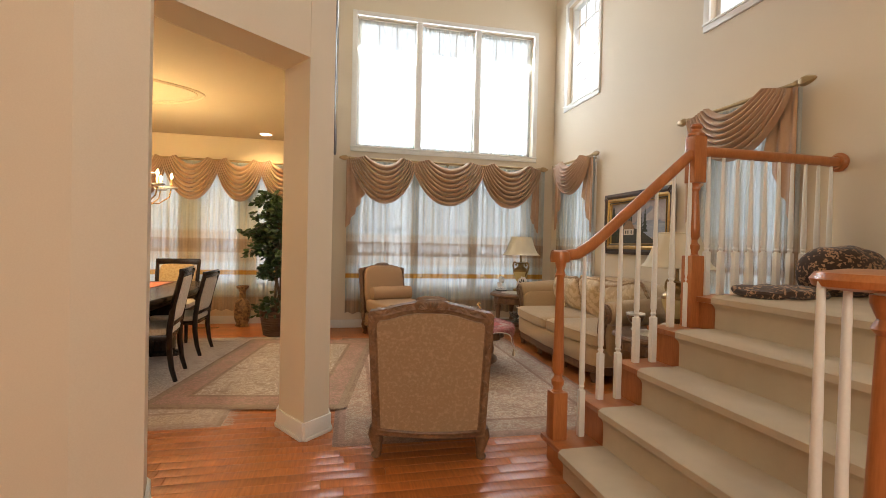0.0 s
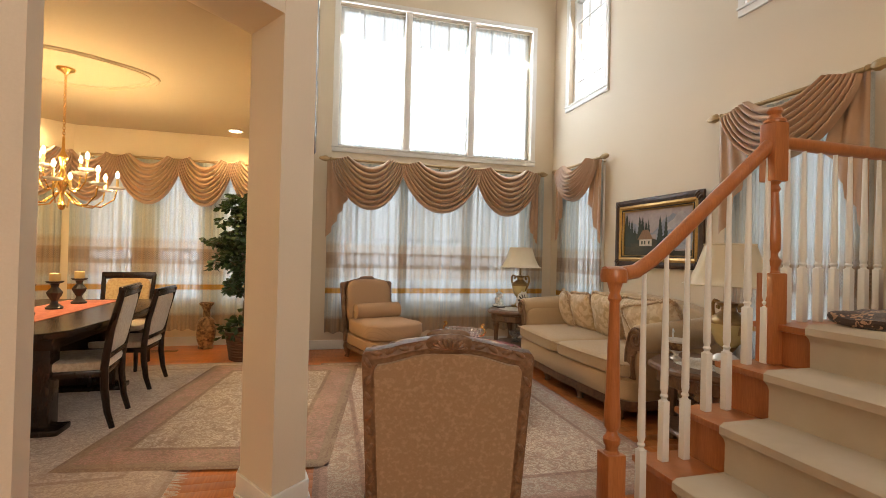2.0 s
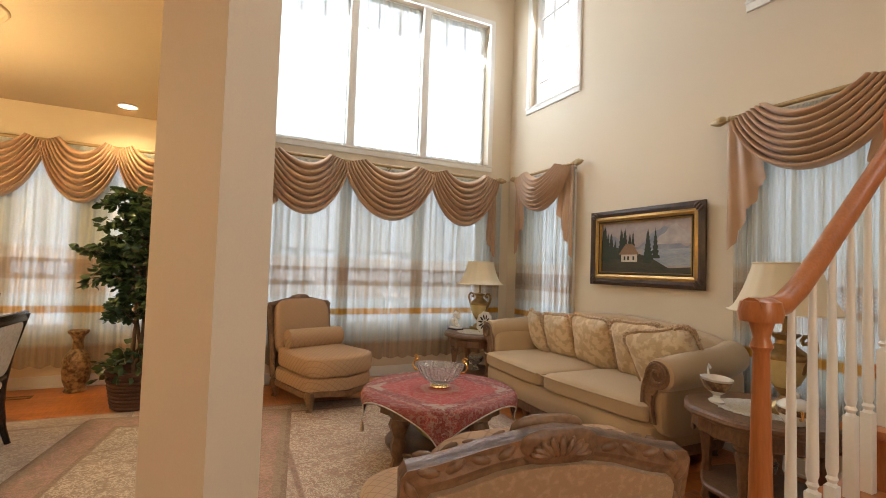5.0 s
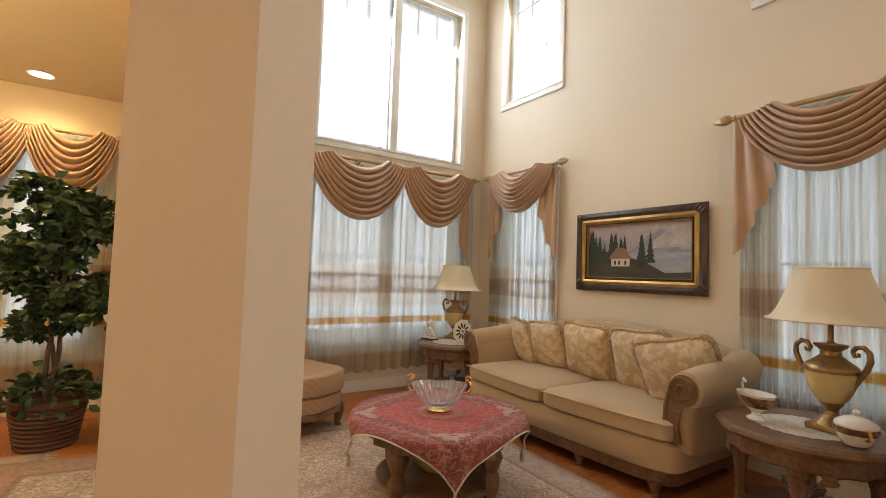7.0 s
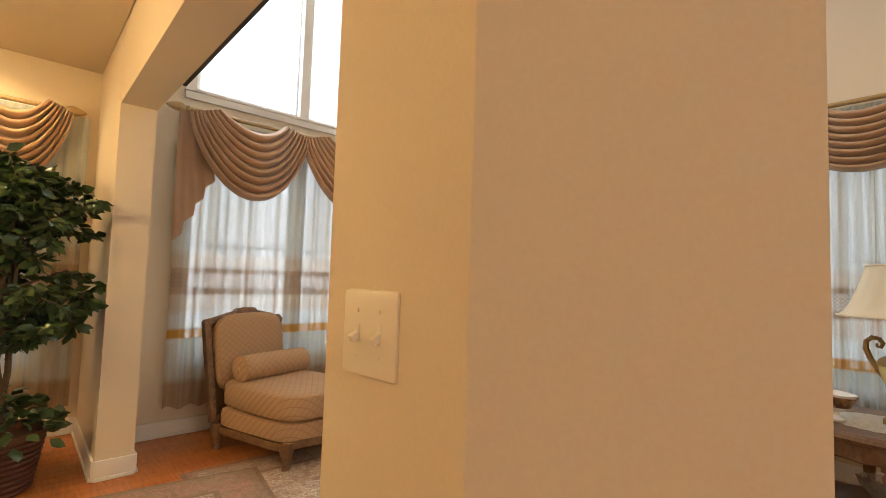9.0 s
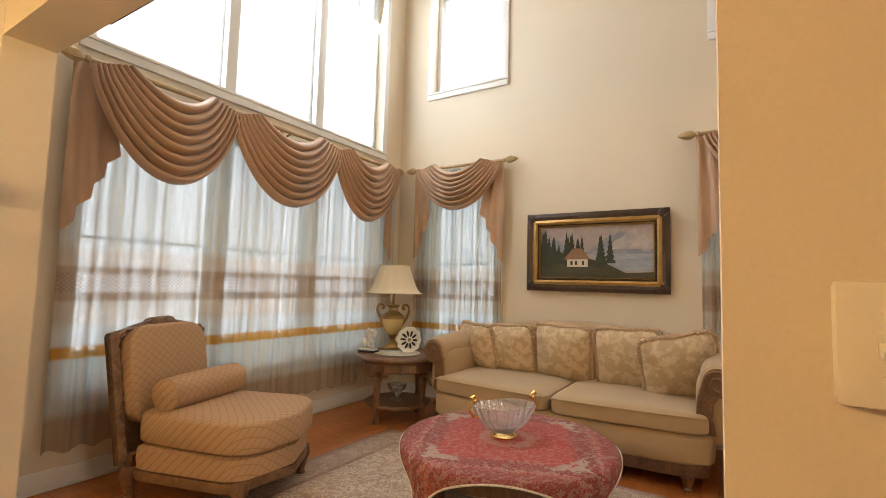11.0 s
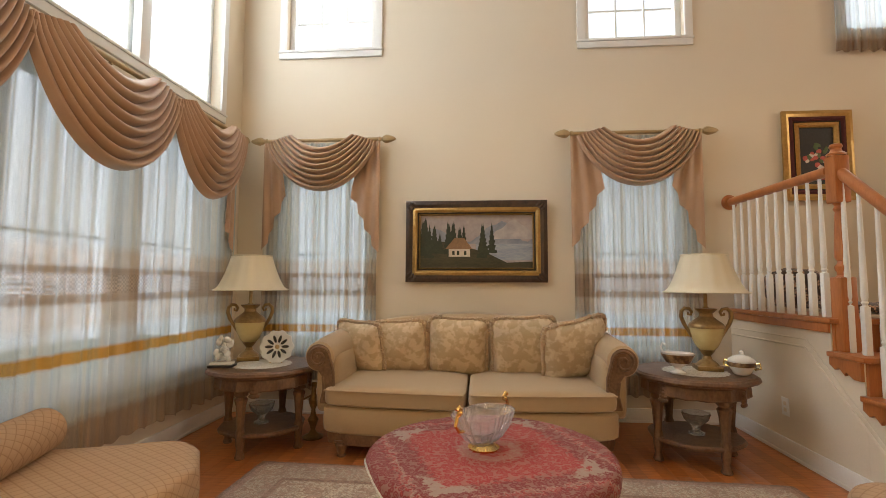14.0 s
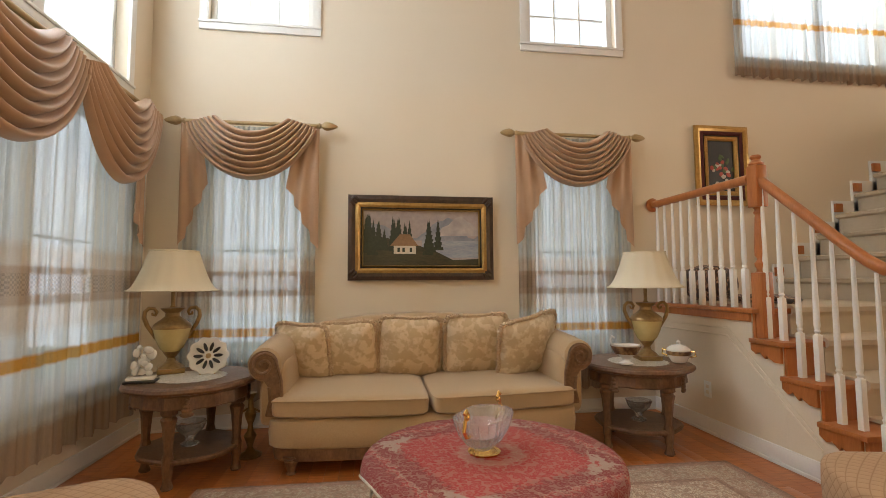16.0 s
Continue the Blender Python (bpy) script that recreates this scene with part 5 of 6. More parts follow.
# ---- coffee table ----
CX, CY, CZ = 1.86, 5.305, 0.425
table = thing("coffee_table", "round carved dark wood coffee table under a red cloth", "coffee table", pose(CX, CY, 0))
part("tabletop", turned([(0.42, 0.385), (0.456, 0.392), (0.466, 0.405), (0.456, 0.42), (0.02, CZ)], 64, squash=lambda a: 1 + 0.015 * math.cos(8 * a)), CARVED, table)
part("apron", turned([(0.375, 0.30), (0.395, 0.31), (0.39, 0.37), (0.43, 0.385)], 64, squash=lambda a: 1 + 0.03 * math.cos(16 * a)), CARVED, table, "carved wooden apron")
part("shelf", turned([(0.30, 0.075), (0.345, 0.08), (0.35, 0.095), (0.34, 0.105), (0.02, 0.106)], 48), CARVED, table)
for k in range(4):
    a = math.radians(20 + 90 * k)
    bm = turned([(0.035, 0), (0.045, 0.012), (0.036, 0.035), (0.03, 0.06), (0.042, 0.09), (0.048, 0.15), (0.034, 0.19), (0.045, 0.22), (0.062, 0.265), (0.05, 0.30), (0.058, 0.31)], 16, squash=lambda b: 1 + 0.06 * math.cos(7 * b))
    part("leg", bm, CARVED, table, m=pose(0.345 * math.cos(a), 0.345 * math.sin(a), 0))
bowl_low = tagged(new("ceramic_bowl", mesh_of("ceramic_bowl", turned([(0.06, 0.106), (0.08, 0.112), (0.13, 0.15), (0.15, 0.185), (0.14, 0.187), (0.08, 0.15), (0.02, 0.14)], 32, squash=lambda a: 1 + 0.05 * math.cos(9 * a)), IVORY)), "cream fluted bowl on the coffee table shelf", "bowl")
bowl_low.matrix_world = pose(CX, CY, 0)

CLOTH = mat("red_brocade", 0.8)
_v = coords(CLOTH, (1, 1, 1))
_s = node(CLOTH, "SeparateXYZ")
link(CLOTH, _v, _s.inputs[0])
_ab = []
for _a in "XY":
    _n = node(CLOTH, "Math")
    _n.operation = "ABSOLUTE"
    link(CLOTH, _s.outputs[_a], _n.inputs[0])
    _ab.append(_n.outputs[0])
_mx = node(CLOTH, "Math")
_mx.operation = "MAXIMUM"
link(CLOTH, _ab[0], _mx.inputs[0])
link(CLOTH, _ab[1], _mx.inputs[1])
_wn = noise_tex(CLOTH, _v, 38, 4, 0.65)
_wm = node(CLOTH, "Math")
_wm.operation = "MULTIPLY_ADD"
_wm.inputs[1].default_value = 0.17
link(CLOTH, _wn, _wm.inputs[0])
link(CLOTH, _mx.outputs[0], _wm.inputs[2])
_RED, _DRED, _SIL = (0.40, 0.042, 0.038), (0.24, 0.034, 0.034), (0.44, 0.36, 0.29)
_full = ramp(CLOTH, _wm.outputs[0], [(0.0, _RED), (0.365, _RED), (0.37, _SIL), (0.42, _SIL), (0.425, _DRED), (0.47, _DRED), (0.475, _SIL), (0.482, _RED), (0.51, _DRED)])
_bare = ramp(CLOTH, _wm.outputs[0], [(0.0, _RED), (0.365, _RED), (0.40, _DRED), (0.47, _DRED), (0.475, _SIL), (0.482, _RED), (0.51, _DRED)])
_dv = node(CLOTH, "VectorMath")
_dv.operation = "LENGTH"
link(CLOTH, _v, _dv.inputs[0])
_cn = node(CLOTH, "Math")
_cn.operation = "MULTIPLY_ADD"
_cn.inputs[1].default_value = 0.10
link(CLOTH, _wn, _cn.inputs[0])
link(CLOTH, _dv.outputs["Value"], _cn.inputs[2])
_where = ramp(CLOTH, _cn.outputs[0], [(0.0, (0, 0, 0)), (0.415, (0, 0, 0)), (0.43, (0.75, 0.75, 0.75))])
_bm = node(CLOTH, "Mix")
_bm.data_type = "RGBA"
link(CLOTH, _where, _bm.inputs["Factor"])
link(CLOTH, _bare, _bm.inputs["A"])
link(CLOTH, _full, _bm.inputs["B"])
_med = node(CLOTH, "Mix")
_med.data_type = "RGBA"
link(CLOTH, ramp(CLOTH, _cn.outputs[0], [(0.125, (0, 0, 0)), (0.14, (0.4, 0.4, 0.4)), (0.175, (0.4, 0.4, 0.4)), (0.19, (0, 0, 0))]), _med.inputs["Factor"])
link(CLOTH, _bm.outputs["Result"], _med.inputs["A"])
_med.inputs["B"].default_value = (*_SIL, 1)
_band = _med.outputs["Result"]
_vo = node(CLOTH, "TexVoronoi", Scale=55.0)
link(CLOTH, _v, _vo.inputs["Vector"])
_mot = ramp(CLOTH, _vo.outputs["Distance"], [(0.16, (0.0, 0.0, 0.0)), (0.22, (0.24, 0.24, 0.24)), (0.32, (0.24, 0.24, 0.24)), (0.40, (0, 0, 0)), (0.55, (0, 0, 0)), (0.62, (0.34, 0.34, 0.34))])
_mm = node(CLOTH, "Mix")
_mm.data_type = "RGBA"
link(CLOTH, _mot, _mm.inputs["Factor"])
link(CLOTH, _band, _mm.inputs["A"])
_mm.inputs["B"].default_value = (*_SIL, 1)
base(CLOTH, _mm.outputs["Result"])
bump(CLOTH, noise_tex(CLOTH, _v, 500, 2), 0.6, 0.002)


def table_cloth():
    """A square cloth over the round top, its corners hanging."""
    half, R = 0.505, 0.476
    def f(u, v):
        x, y = (u * 2 - 1) * half, (v * 2 - 1) * half
        r = math.hypot(x, y)
        if r <= R:
            return (x, y, 0.004)
        a = math.atan2(y, x)
        over = r - R
        k = R + min(over, 0.02) + 0.012 * math.sin(over * 30) + 0.05 * over
        return (k * math.cos(a), k * math.sin(a), 0.004 - max(0, over - 0.012) * 1.0)
    ob = tagged(new("tablecloth", mesh_of("tablecloth", sheet(bmesh.new(), 56, 56, f), CLOTH, True, 80)), "red brocade tablecloth with silver floral border on the coffee table", "tablecloth")
    ob.matrix_world = pose(CX, CY, CZ, 0, 0, 21)
    n = 40
    rim = [f(i / n, 0) for i in range(n)] + [f(1, i / n) for i in range(n)] + [f(1 - i / n, 1) for i in range(n)] + [f(0, 1 - i / n) for i in range(n + 1)]
    part("cord_edge", tube(bmesh.new(), rim, 0.0045, 6), LACE, ob, "pale cord sewn round the hem")
    for k in range(4):
        a = math.radians(45 + 90 * k)
        bm = bmesh.new()
        lathe(bm, [(0.004, 0.0), (0.009, -0.012), (0.006, -0.02), (0.011, -0.03), (0.013, -0.07)], 10)
        part("tassel", bm, FRINGE, ob, "gold tassel", m=pose(0.502 * math.cos(a), 0.502 * math.sin(a), -0.218))


table_cloth()
cb = thing("crystal_bowl", "cut crystal bowl with gilt handles and base on the cloth", "bowl", pose(1.87, 5.33, CZ + 0.005, 0, 0, -36))
part("foot", turned([(0.062, 0), (0.066, 0.008), (0.05, 0.016), (0.03, 0.02)], 28), BRASS, cb, "gilt foot ring")
_sq = lambda a: 1 + 0.25 * math.cos(2 * a) + 0.035 * math.cos(24 * a)
_pr = [(0.04, 0.02), (0.075, 0.045), (0.105, 0.085), (0.122, 0.13), (0.128, 0.15), (0.121, 0.149), (0.098, 0.09), (0.066, 0.052), (0.01, 0.032)]
part("bowl", turned(_pr, 72, squash=_sq), CRYSTAL, cb, sharp=12)
for s in (-1, 1):
    bm = bmesh.new()
    tube(bm, [(s * 0.135, 0, 0.10), (s * 0.165, 0, 0.105), (s * 0.185, 0, 0.13), (s * 0.175, 0, 0.165), (s * 0.155, 0, 0.17), (s * 0.15, 0, 0.185), (s * 0.165, 0, 0.20), (s * 0.18, 0, 0.19)], 0.007, 10)
    squad(bm, 0.014, 0.012, 0.014, 1, 1, pose(s * 0.16, 0, 0.175), 10, 6)
    part("handle", bm, BRASS, cb, "gilt scroll handle")


# ---- pictures ----
def framed(name, label, m, w, h, outer, inner, f1, f2, middle=None):
    """A stepped picture frame; local x along the wall, -y into the room."""
    root = thing(name, label, "painting", m)
    def band(a, b, d0, d1, material, nm):
        bm = bmesh.new()
        o = [(-w / 2 + a, -h / 2 + a), (w / 2 - a, -h / 2 + a), (w / 2 - a, h / 2 - a), (-w / 2 + a, h / 2 - a)]
        i = [(-w / 2 + b, -h / 2 + b), (w / 2 - b, -h / 2 + b), (w / 2 - b, h / 2 - b), (-w / 2 + b, h / 2 - b)]
        ring(bm, o, i, 0.03, pose(0, -d0, 0))
        return part(nm, bm, material, root)
    band(0, f1 * 0.5, 0.048, 0, outer, "outer_frame")
    band(f1 * 0.5, f1 * 0.86, 0.044, 0, middle or inner, "gilt_band" if middle is None else "velvet_band")
    band(f1 * 0.86, f1 * 0.95, 0.038, 0, BLACKPAINT, "fillet")
    band(f1 * 0.95, f2, 0.036, 0, inner, "inner_frame")
    return root


def flat_shape(bm, pts, y):
    bm.faces.new([bm.verts.new((x, y, z)) for x, z in pts])
    return bm


PM = EAST(RX - 0.005, 5.385, 1.463)
land = framed("landscape_painting", "landscape painting in dark carved and gilt frame", PM, 1.19, 0.69, FRAMEDARK, FRAMEGOLD, 0.115, 0.122)
for sx in (-1, 1):
    for sz in (-1, 1):
        bm = bmesh.new()
        for k in range(3):
            squad(bm, 0.035, 0.012, 0.014, 1, 1, pose(sx * (0.565 - 0.018 * k), -0.045, sz * (0.315 - 0.018 * (2 - k)), 0, -sx * sz * 45, 0), 10, 6)
        part("corner_carving", bm, FRAMEDARK, land)
LW, LH = 0.478, 0.228
SKYP = grained("painted_sky", (0.30, 0.25, 0.25), (0.46, 0.38, 0.34), 30, 0.5, big=5)
SNOWP = grained("painted_snow", (0.30, 0.26, 0.26), (0.52, 0.46, 0.42), 20, 0.5, big=9)
MOUNT = grained("painted_mountains", (0.14, 0.17, 0.22), (0.34, 0.34, 0.36), 22, 0.5, big=7)
LAKE = grained("painted_lake", (0.20, 0.24, 0.32), (0.42, 0.43, 0.44), 26, 0.5, (1, 1, 6))
FIRS = grained("painted_firs", (0.008, 0.014, 0.008), (0.035, 0.045, 0.022), 50, 0.5)
EARTH = grained("painted_earth", (0.018, 0.018, 0.009), (0.075, 0.062, 0.028), 30, 0.5, (1, 1, 4))
HUT = grained("painted_hut_wall", (0.50, 0.44, 0.34), (0.66, 0.58, 0.46), 40, 0.5)
THATCH = grained("painted_thatch", (0.16, 0.08, 0.035), (0.34, 0.19, 0.09), 50, 0.5)
part("canvas", flat_shape(bmesh.new(), [(-LW, -LH), (LW, -LH), (LW, LH), (-LW, LH)], -0.012), SKYP, land)
rnd = random.Random(11)
hills = [(-LW, -0.02)] + [(lerp(-LW, LW, i / 22), 0.05 + 0.06 * math.sin(i * 0.55) + 0.09 * math.exp(-((i - 17) / 2.6) ** 2) + rnd.uniform(-0.012, 0.012)) for i in range(23)] + [(LW, -0.02)]
part("mountain_range", flat_shape(bmesh.new(), hills, -0.0125), MOUNT, land)
part("snowy_peak", flat_shape(bmesh.new(), [(0.12, 0.02), (0.17, 0.09), (0.22, 0.11), (0.28, 0.17), (0.33, 0.185), (0.38, 0.14), (0.43, 0.12), (LW, 0.06), (LW, 0.02)], -0.0127), SNOWP, land)
part("lake", flat_shape(bmesh.new(), [(0.0, -0.16), (LW, -0.16), (LW, -0.02), (0.0, -0.02)], -0.013), LAKE, land)
part("bank", flat_shape(bmesh.new(), [(-LW, -LH), (LW, -LH), (LW, -0.17), (0.26, -0.18), (0.1, -0.10), (-0.1, -0.04), (-LW, 0.04)], -0.0135), EARTH, land)
bm = bmesh.new()
for k in range(30):
    x = rnd.choice((rnd.uniform(-0.48, -0.30), rnd.uniform(-0.24, -0.08), rnd.uniform(0.05, 0.15), rnd.uniform(-0.48, -0.34)))
    hgt = rnd.uniform(0.16, 0.27)
    b = rnd.uniform(-0.14, -0.06)
    pts = [(x - 0.004, b)]
    pts = [(x + 0.045, b)] + [q for j in range(6) for q in ((x + 0.042 * (1 - j / 6) , b + hgt * (j + 0.6) / 6), (x + 0.024 * (1 - j / 6), b + hgt * (j + 0.75) / 6))] + [(x, b + hgt + 0.02)]
    pts += [(2 * x - px, pz) for px, pz in reversed(pts[:-1])]
    part("fir_tree", flat_shape(bmesh.new(), pts, -0.0142 - 0.0001 * k), FIRS, land)
part("hut", flat_shape(bmesh.new(), [(-0.23, -0.13), (-0.05, -0.13), (-0.05, -0.06), (-0.23, -0.06)], -0.0190), HUT, land)
part("hut_roof", flat_shape(bmesh.new(), [(-0.26, -0.065), (-0.03, -0.065), (-0.10, 0.03), (-0.18, 0.03)], -0.0196), THATCH, land)
for x in (-0.2, -0.16, -0.10):
    part("hut_window", flat_shape(bmesh.new(), [(x, -0.115), (x + 0.02, -0.115), (x + 0.02, -0.08), (x, -0.08)], -0.0193), FIRS, land)

MAROON = grained("maroon_velvet", (0.06, 0.012, 0.010), (0.11, 0.02, 0.016), 80, 0.9)
still = framed("flower_painting", "small dark flower painting in gilt and maroon frame over the stairs", EAST(RX - 0.005, 2.635, 2.147), 0.535, 0.735, FRAMEGOLD, FRAMEGOLD, 0.10, 0.135, MAROON)
part("canvas", flat_shape(bmesh.new(), [(-0.135, -0.24), (0.135, -0.24), (0.135, 0.24), (-0.135, 0.24)], -0.012), BLACKPAINT, still)
PETAL = [grained("painted_petals", c, d, 60, 0.5) for c, d in (((0.35, 0.04, 0.03), (0.55, 0.12, 0.08)), ((0.5, 0.42, 0.34), (0.66, 0.58, 0.5)), ((0.04, 0.08, 0.02), (0.1, 0.14, 0.05)))]
for k in range(26):
    bm = puff(rnd.uniform(0.014, 0.028), 0.002, rnd.uniform(0.014, 0.028), 1, 1, pose(rnd.gauss(0, 0.045), -0.014, rnd.gauss(0.0, 0.075), 0, rnd.uniform(0, 90), 0), 12, 6)
    part("blossom", bm, PETAL[k % 3], still)

edge = framed("wall_picture", "large dark framed picture high over the opening", pose(0.577, 5.9, 2.99, 0, 0, 90) , 1.45, 1.55, BLACKPAINT, GOLDWOOD, 0.07, 0.09)
part("canvas", flat_shape(bmesh.new(), [(-0.64, -0.69), (0.64, -0.69), (0.64, 0.69), (-0.64, 0.69)], -0.012), EARTH, edge)

# ---- rugs ----
def rug(name, label, cx, cy, sx, sy, turn, material, z=0.0, fringe=True):
    root = thing(name, label, "rug", pose(cx, cy, z, 0, 0, turn), "oriental rugs")
    def f(u, v):
        e = min(u, 1 - u, v, 1 - v)
        return ((u - 0.5) * sx, (v - 0.5) * sy, 0.010 if e > 0 else 0.001)
    def g(u, v):
        return f(u, v)
    bm = sheet(bmesh.new(), 40, 40, g)
    part("woven_field", bm, material, root, sharp=80)
    if fringe:
        r = random.Random(3)
        for s in (-1, 1):
            bm = bmesh.new()
            n = int(sy / 0.012)
            for i in range(n):
                y = -sy / 2 + sy * (i + 0.5) / n
                l = r.uniform(0.045, 0.075)
                d = r.uniform(-0.012, 0.012)
                a = [bm.verts.new(p) for p in ((s * sx / 2, y - 0.003, 0.005), (s * sx / 2, y + 0.003, 0.005), (s * (sx / 2 + l), y + d + 0.002, 0.002), (s * (sx / 2 + l), y + d - 0.002, 0.002))]
                bm.faces.new(a)
            part("fringe", bm, LACE, root, "knotted cotton fringe")


CREAMF, ROSE, DKL = (0.70, 0.60, 0.47), (0.50, 0.33, 0.25), (0.32, 0.21, 0.16)
rug("area_rug", "cream and rose oriental rug under the coffee table", 1.71, 5.19, 2.03, 3.08, -1.5, rug_material("cream_oriental_pile", CREAMF, ROSE, (0.57, 0.48, 0.37), DKL, 2.03, 3.08, 0, 0), 0.0, False)
rug("area_rug", "pale taupe oriental rug under the dining table", -1.41, 5.52, 2.75, 2.85, 0, rug_material("taupe_oriental_pile", (0.68, 0.58, 0.48), (0.52, 0.42, 0.34), (0.64, 0.54, 0.43), (0.40, 0.30, 0.23), 2.75, 2.85, 0, 0), 0.0)
rug("area_rug", "rose and brown bordered oriental rug between the rooms", 0.22, 5.53, 1.44, 2.35, -9, rug_material("rose_oriental_pile", (0.66, 0.56, 0.44), (0.40, 0.30, 0.21), (0.54, 0.32, 0.255), (0.30, 0.20, 0.14), 1.44, 2.35, 0, 0), 0.009, False)

# ---- landing ----
LM = pose(3.50, 3.05, DECK + 0.022)
bag = thing("leopard_cushion", "leopard print plush cushion on the stair landing", "cushion", LM)
part("cover", puff(0.22, 0.16, 0.145, 0.8, 0.7, pose(0, 0, 0.14), 28, 14, lambda q: Vector((q.x, q.y, q.z + 0.012 * math.sin(q.x * 30) * math.cos(q.y * 26)))), LEOPARD, bag)
throw = tagged(new("leopard_throw", mesh_of("leopard_throw", puff(0.24, 0.15, 0.03, 0.6, 0.6, None, 32, 10, lambda q: Vector((q.x, q.y, q.z + 0.01 * math.sin(q.x * 34 + q.y * 20)))), LEOPARD)), "folded leopard print throw on the stair landing", "throw")
throw.matrix_world = pose(3.02, 3.0, DECK + 0.05)

# ---- light switches ----
ALMOND = grained("almond_plastic", (0.82, 0.75, 0.62), (0.86, 0.80, 0.67), 40, 0.35, depth=0.03)
sw = thing("light_switch", "cream double light switch plate on the pillar", "light switch", pose(0.326, 4.247, 1.105, 0, 0, -86.3))
part("plate", cube(-0.058, -0.008, -0.058, 0.058, 0.010, 0.058, 0.0065), ALMOND, sw)
for s in (-1, 1):
    part("toggle", cube(-0.0045, -0.021, -0.004, 0.0045, -0.006, 0.006, 0.0012, m=pose(s * 0.023, 0, 0, 28, 0, 0)), ALMOND, sw)
    part("slot", cube(-0.0055, -0.0092, -0.0125, 0.0055, -0.0075, 0.0125, 0.0006, m=pose(s * 0.023, 0, 0)), ALMOND, sw)
    for zz in (-0.03, 0.03):
        part("screw", turned([(0.003, 0), (0.003, 0.0015), (0.001, 0.002)], 10), ALMOND, sw, m=pose(s * 0.023, -0.008, zz, 90, 0, 0))
ol = thing("wall_outlet", "white wall outlet on the plaster side", "outlet", pose(3.18, SYN - 0.0025, 0.31, 0, 0, 180))
part("plate", cube(-0.036, -0.006, -0.058, 0.036, 0.0, 0.058, 0.003), WHITE, ol)
for zz in (-0.02, 0.02):
    part("socket", cube(-0.014, -0.008, zz - 0.012, 0.014, -0.005, zz + 0.012, 0.002), WALL, ol)

# ---- dining room ----
DTX, DTY = -1.25, 5.6
dt = thing("dining_table", "dark espresso dining table with polished top", "dining table", pose(DTX, DTY, 0))
bm = bmesh.new()
slab(bm, [(-0.55, -0.85), (-0.45, -0.98), (0.45, -0.98), (0.55, -0.85), (0.62, 0), (0.55, 0.85), (0.45, 0.98), (-0.45, 0.98), (-0.55, 0.85), (-0.62, 0)], 0.675, 0.712)
bmesh.ops.bevel(bm, geom=bm.edges[:], offset=0.008, segments=2, affect="EDGES")
part("tabletop", bm, ESPRESSO, dt)
part("apron", cube(-0.45, -0.82, 0.59, 0.45, 0.82, 0.674, 0.006), ESPRESSO, dt)
for s in (-1, 1):
    part("pedestal", cube(-0.32, s * 0.5 - 0.06, 0.05, 0.32, s * 0.5 + 0.06, 0.59, 0.012), ESPRESSO, dt)
    part("pedestal_foot", cube(-0.38, s * 0.5 - 0.09, 0.011, 0.38, s * 0.5 + 0.09, 0.05, 0.012), ESPRESSO, dt)


LOWER = Matrix.Diagonal((1, 1, 0.91, 1))


def dining_chair(m, cloth, label):
    root = thing("dining_chair", label, "dining chair", m @ LOWER, "dining chairs")
    part("seat", puff(0.225, 0.22, 0.04, 0.4, 0.25, pose(0, 0, 0.455), 32, 10), CREAMSEAT, root, "cream cloth seat")
    part("seat_frame", cube(-0.22, -0.21, 0.375, 0.22, 0.21, 0.425, 0.01), ESPRESSO, root)
    for sx in (-1, 1):
        bm = bmesh.new()
        tube(bm, [(sx * 0.2, 0.255, 0.0), (sx * 0.2, 0.225, 0.12), (sx * 0.2, 0.205, 0.30), (sx * 0.205, 0.205, 0.45), (sx * 0.215, 0.235, 0.7), (sx * 0.225, 0.30, 1.0)], [0.017, 0.02, 0.024, 0.024, 0.022, 0.02], 10)
        part("back_post", bm, ESPRESSO, root)
        bm = bmesh.new()
        tube(bm, [(sx * 0.195, -0.19, 0.0), (sx * 0.195, -0.185, 0.2), (sx * 0.195, -0.18, 0.39)], [0.016, 0.02, 0.024], 10)
        part("leg", bm, ESPRESSO, root)
    def rail_f(u, v):
        x = (u - 0.5) * 0.47
        return (x, 0.285 + 0.03 * math.cos((u - 0.5) * 3) + 0.02 * v, 0.955 + 0.075 * v)
    bm = bmesh.new()
    box(bm, -0.24, 0.275, 0.94, 0.24, 0.31, 1.02, 0.012)
    part("top_rail", bm, ESPRESSO, root)
    bm = bmesh.new()
    box(bm, -0.2, 0.205, 0.50, 0.2, 0.235, 0.54, 0.008)
    part("lower_rail", bm, ESPRESSO, root)
    bm = bmesh.new()
    squad(bm, 0.195, 0.022, 0.215, 0.3, 0.3, pose(0, 0.25, 0.74, -11, 0, 0), 24, 12)
    part("back_pad", bm, cloth, root, "upholstered back pad")
    return root


dc = dining_chair(pose(-0.886, 5.29, 0.01, 0, 0, -84), CREAMSEAT, "dark wooden dining chair with cream cloth back at the table")
copy_thing(dc, pose(-0.913, 6.22, 0.01, 0, 0, -92) @ LOWER)
dining_chair(pose(-1.19, 6.83, 0.01, 0, 0, 4), TANSEAT, "dark wooden dining chair with tan back at the table head")
copy_thing(dc, pose(-1.69, 5.3, 0.01, 0, 0, 90) @ LOWER)
copy_thing(dc, pose(-1.69, 6.15, 0.01, 0, 0, 92) @ LOWER)

rn = thing("table_runner", "orange-red woven runner along the dining table", "table runner", pose(DTX, DTY, 0.7125))
part("cloth", cube(-0.2, -0.8, 0, 0.2, 0.85, 0.004, 0.001), RUNNER, rn)


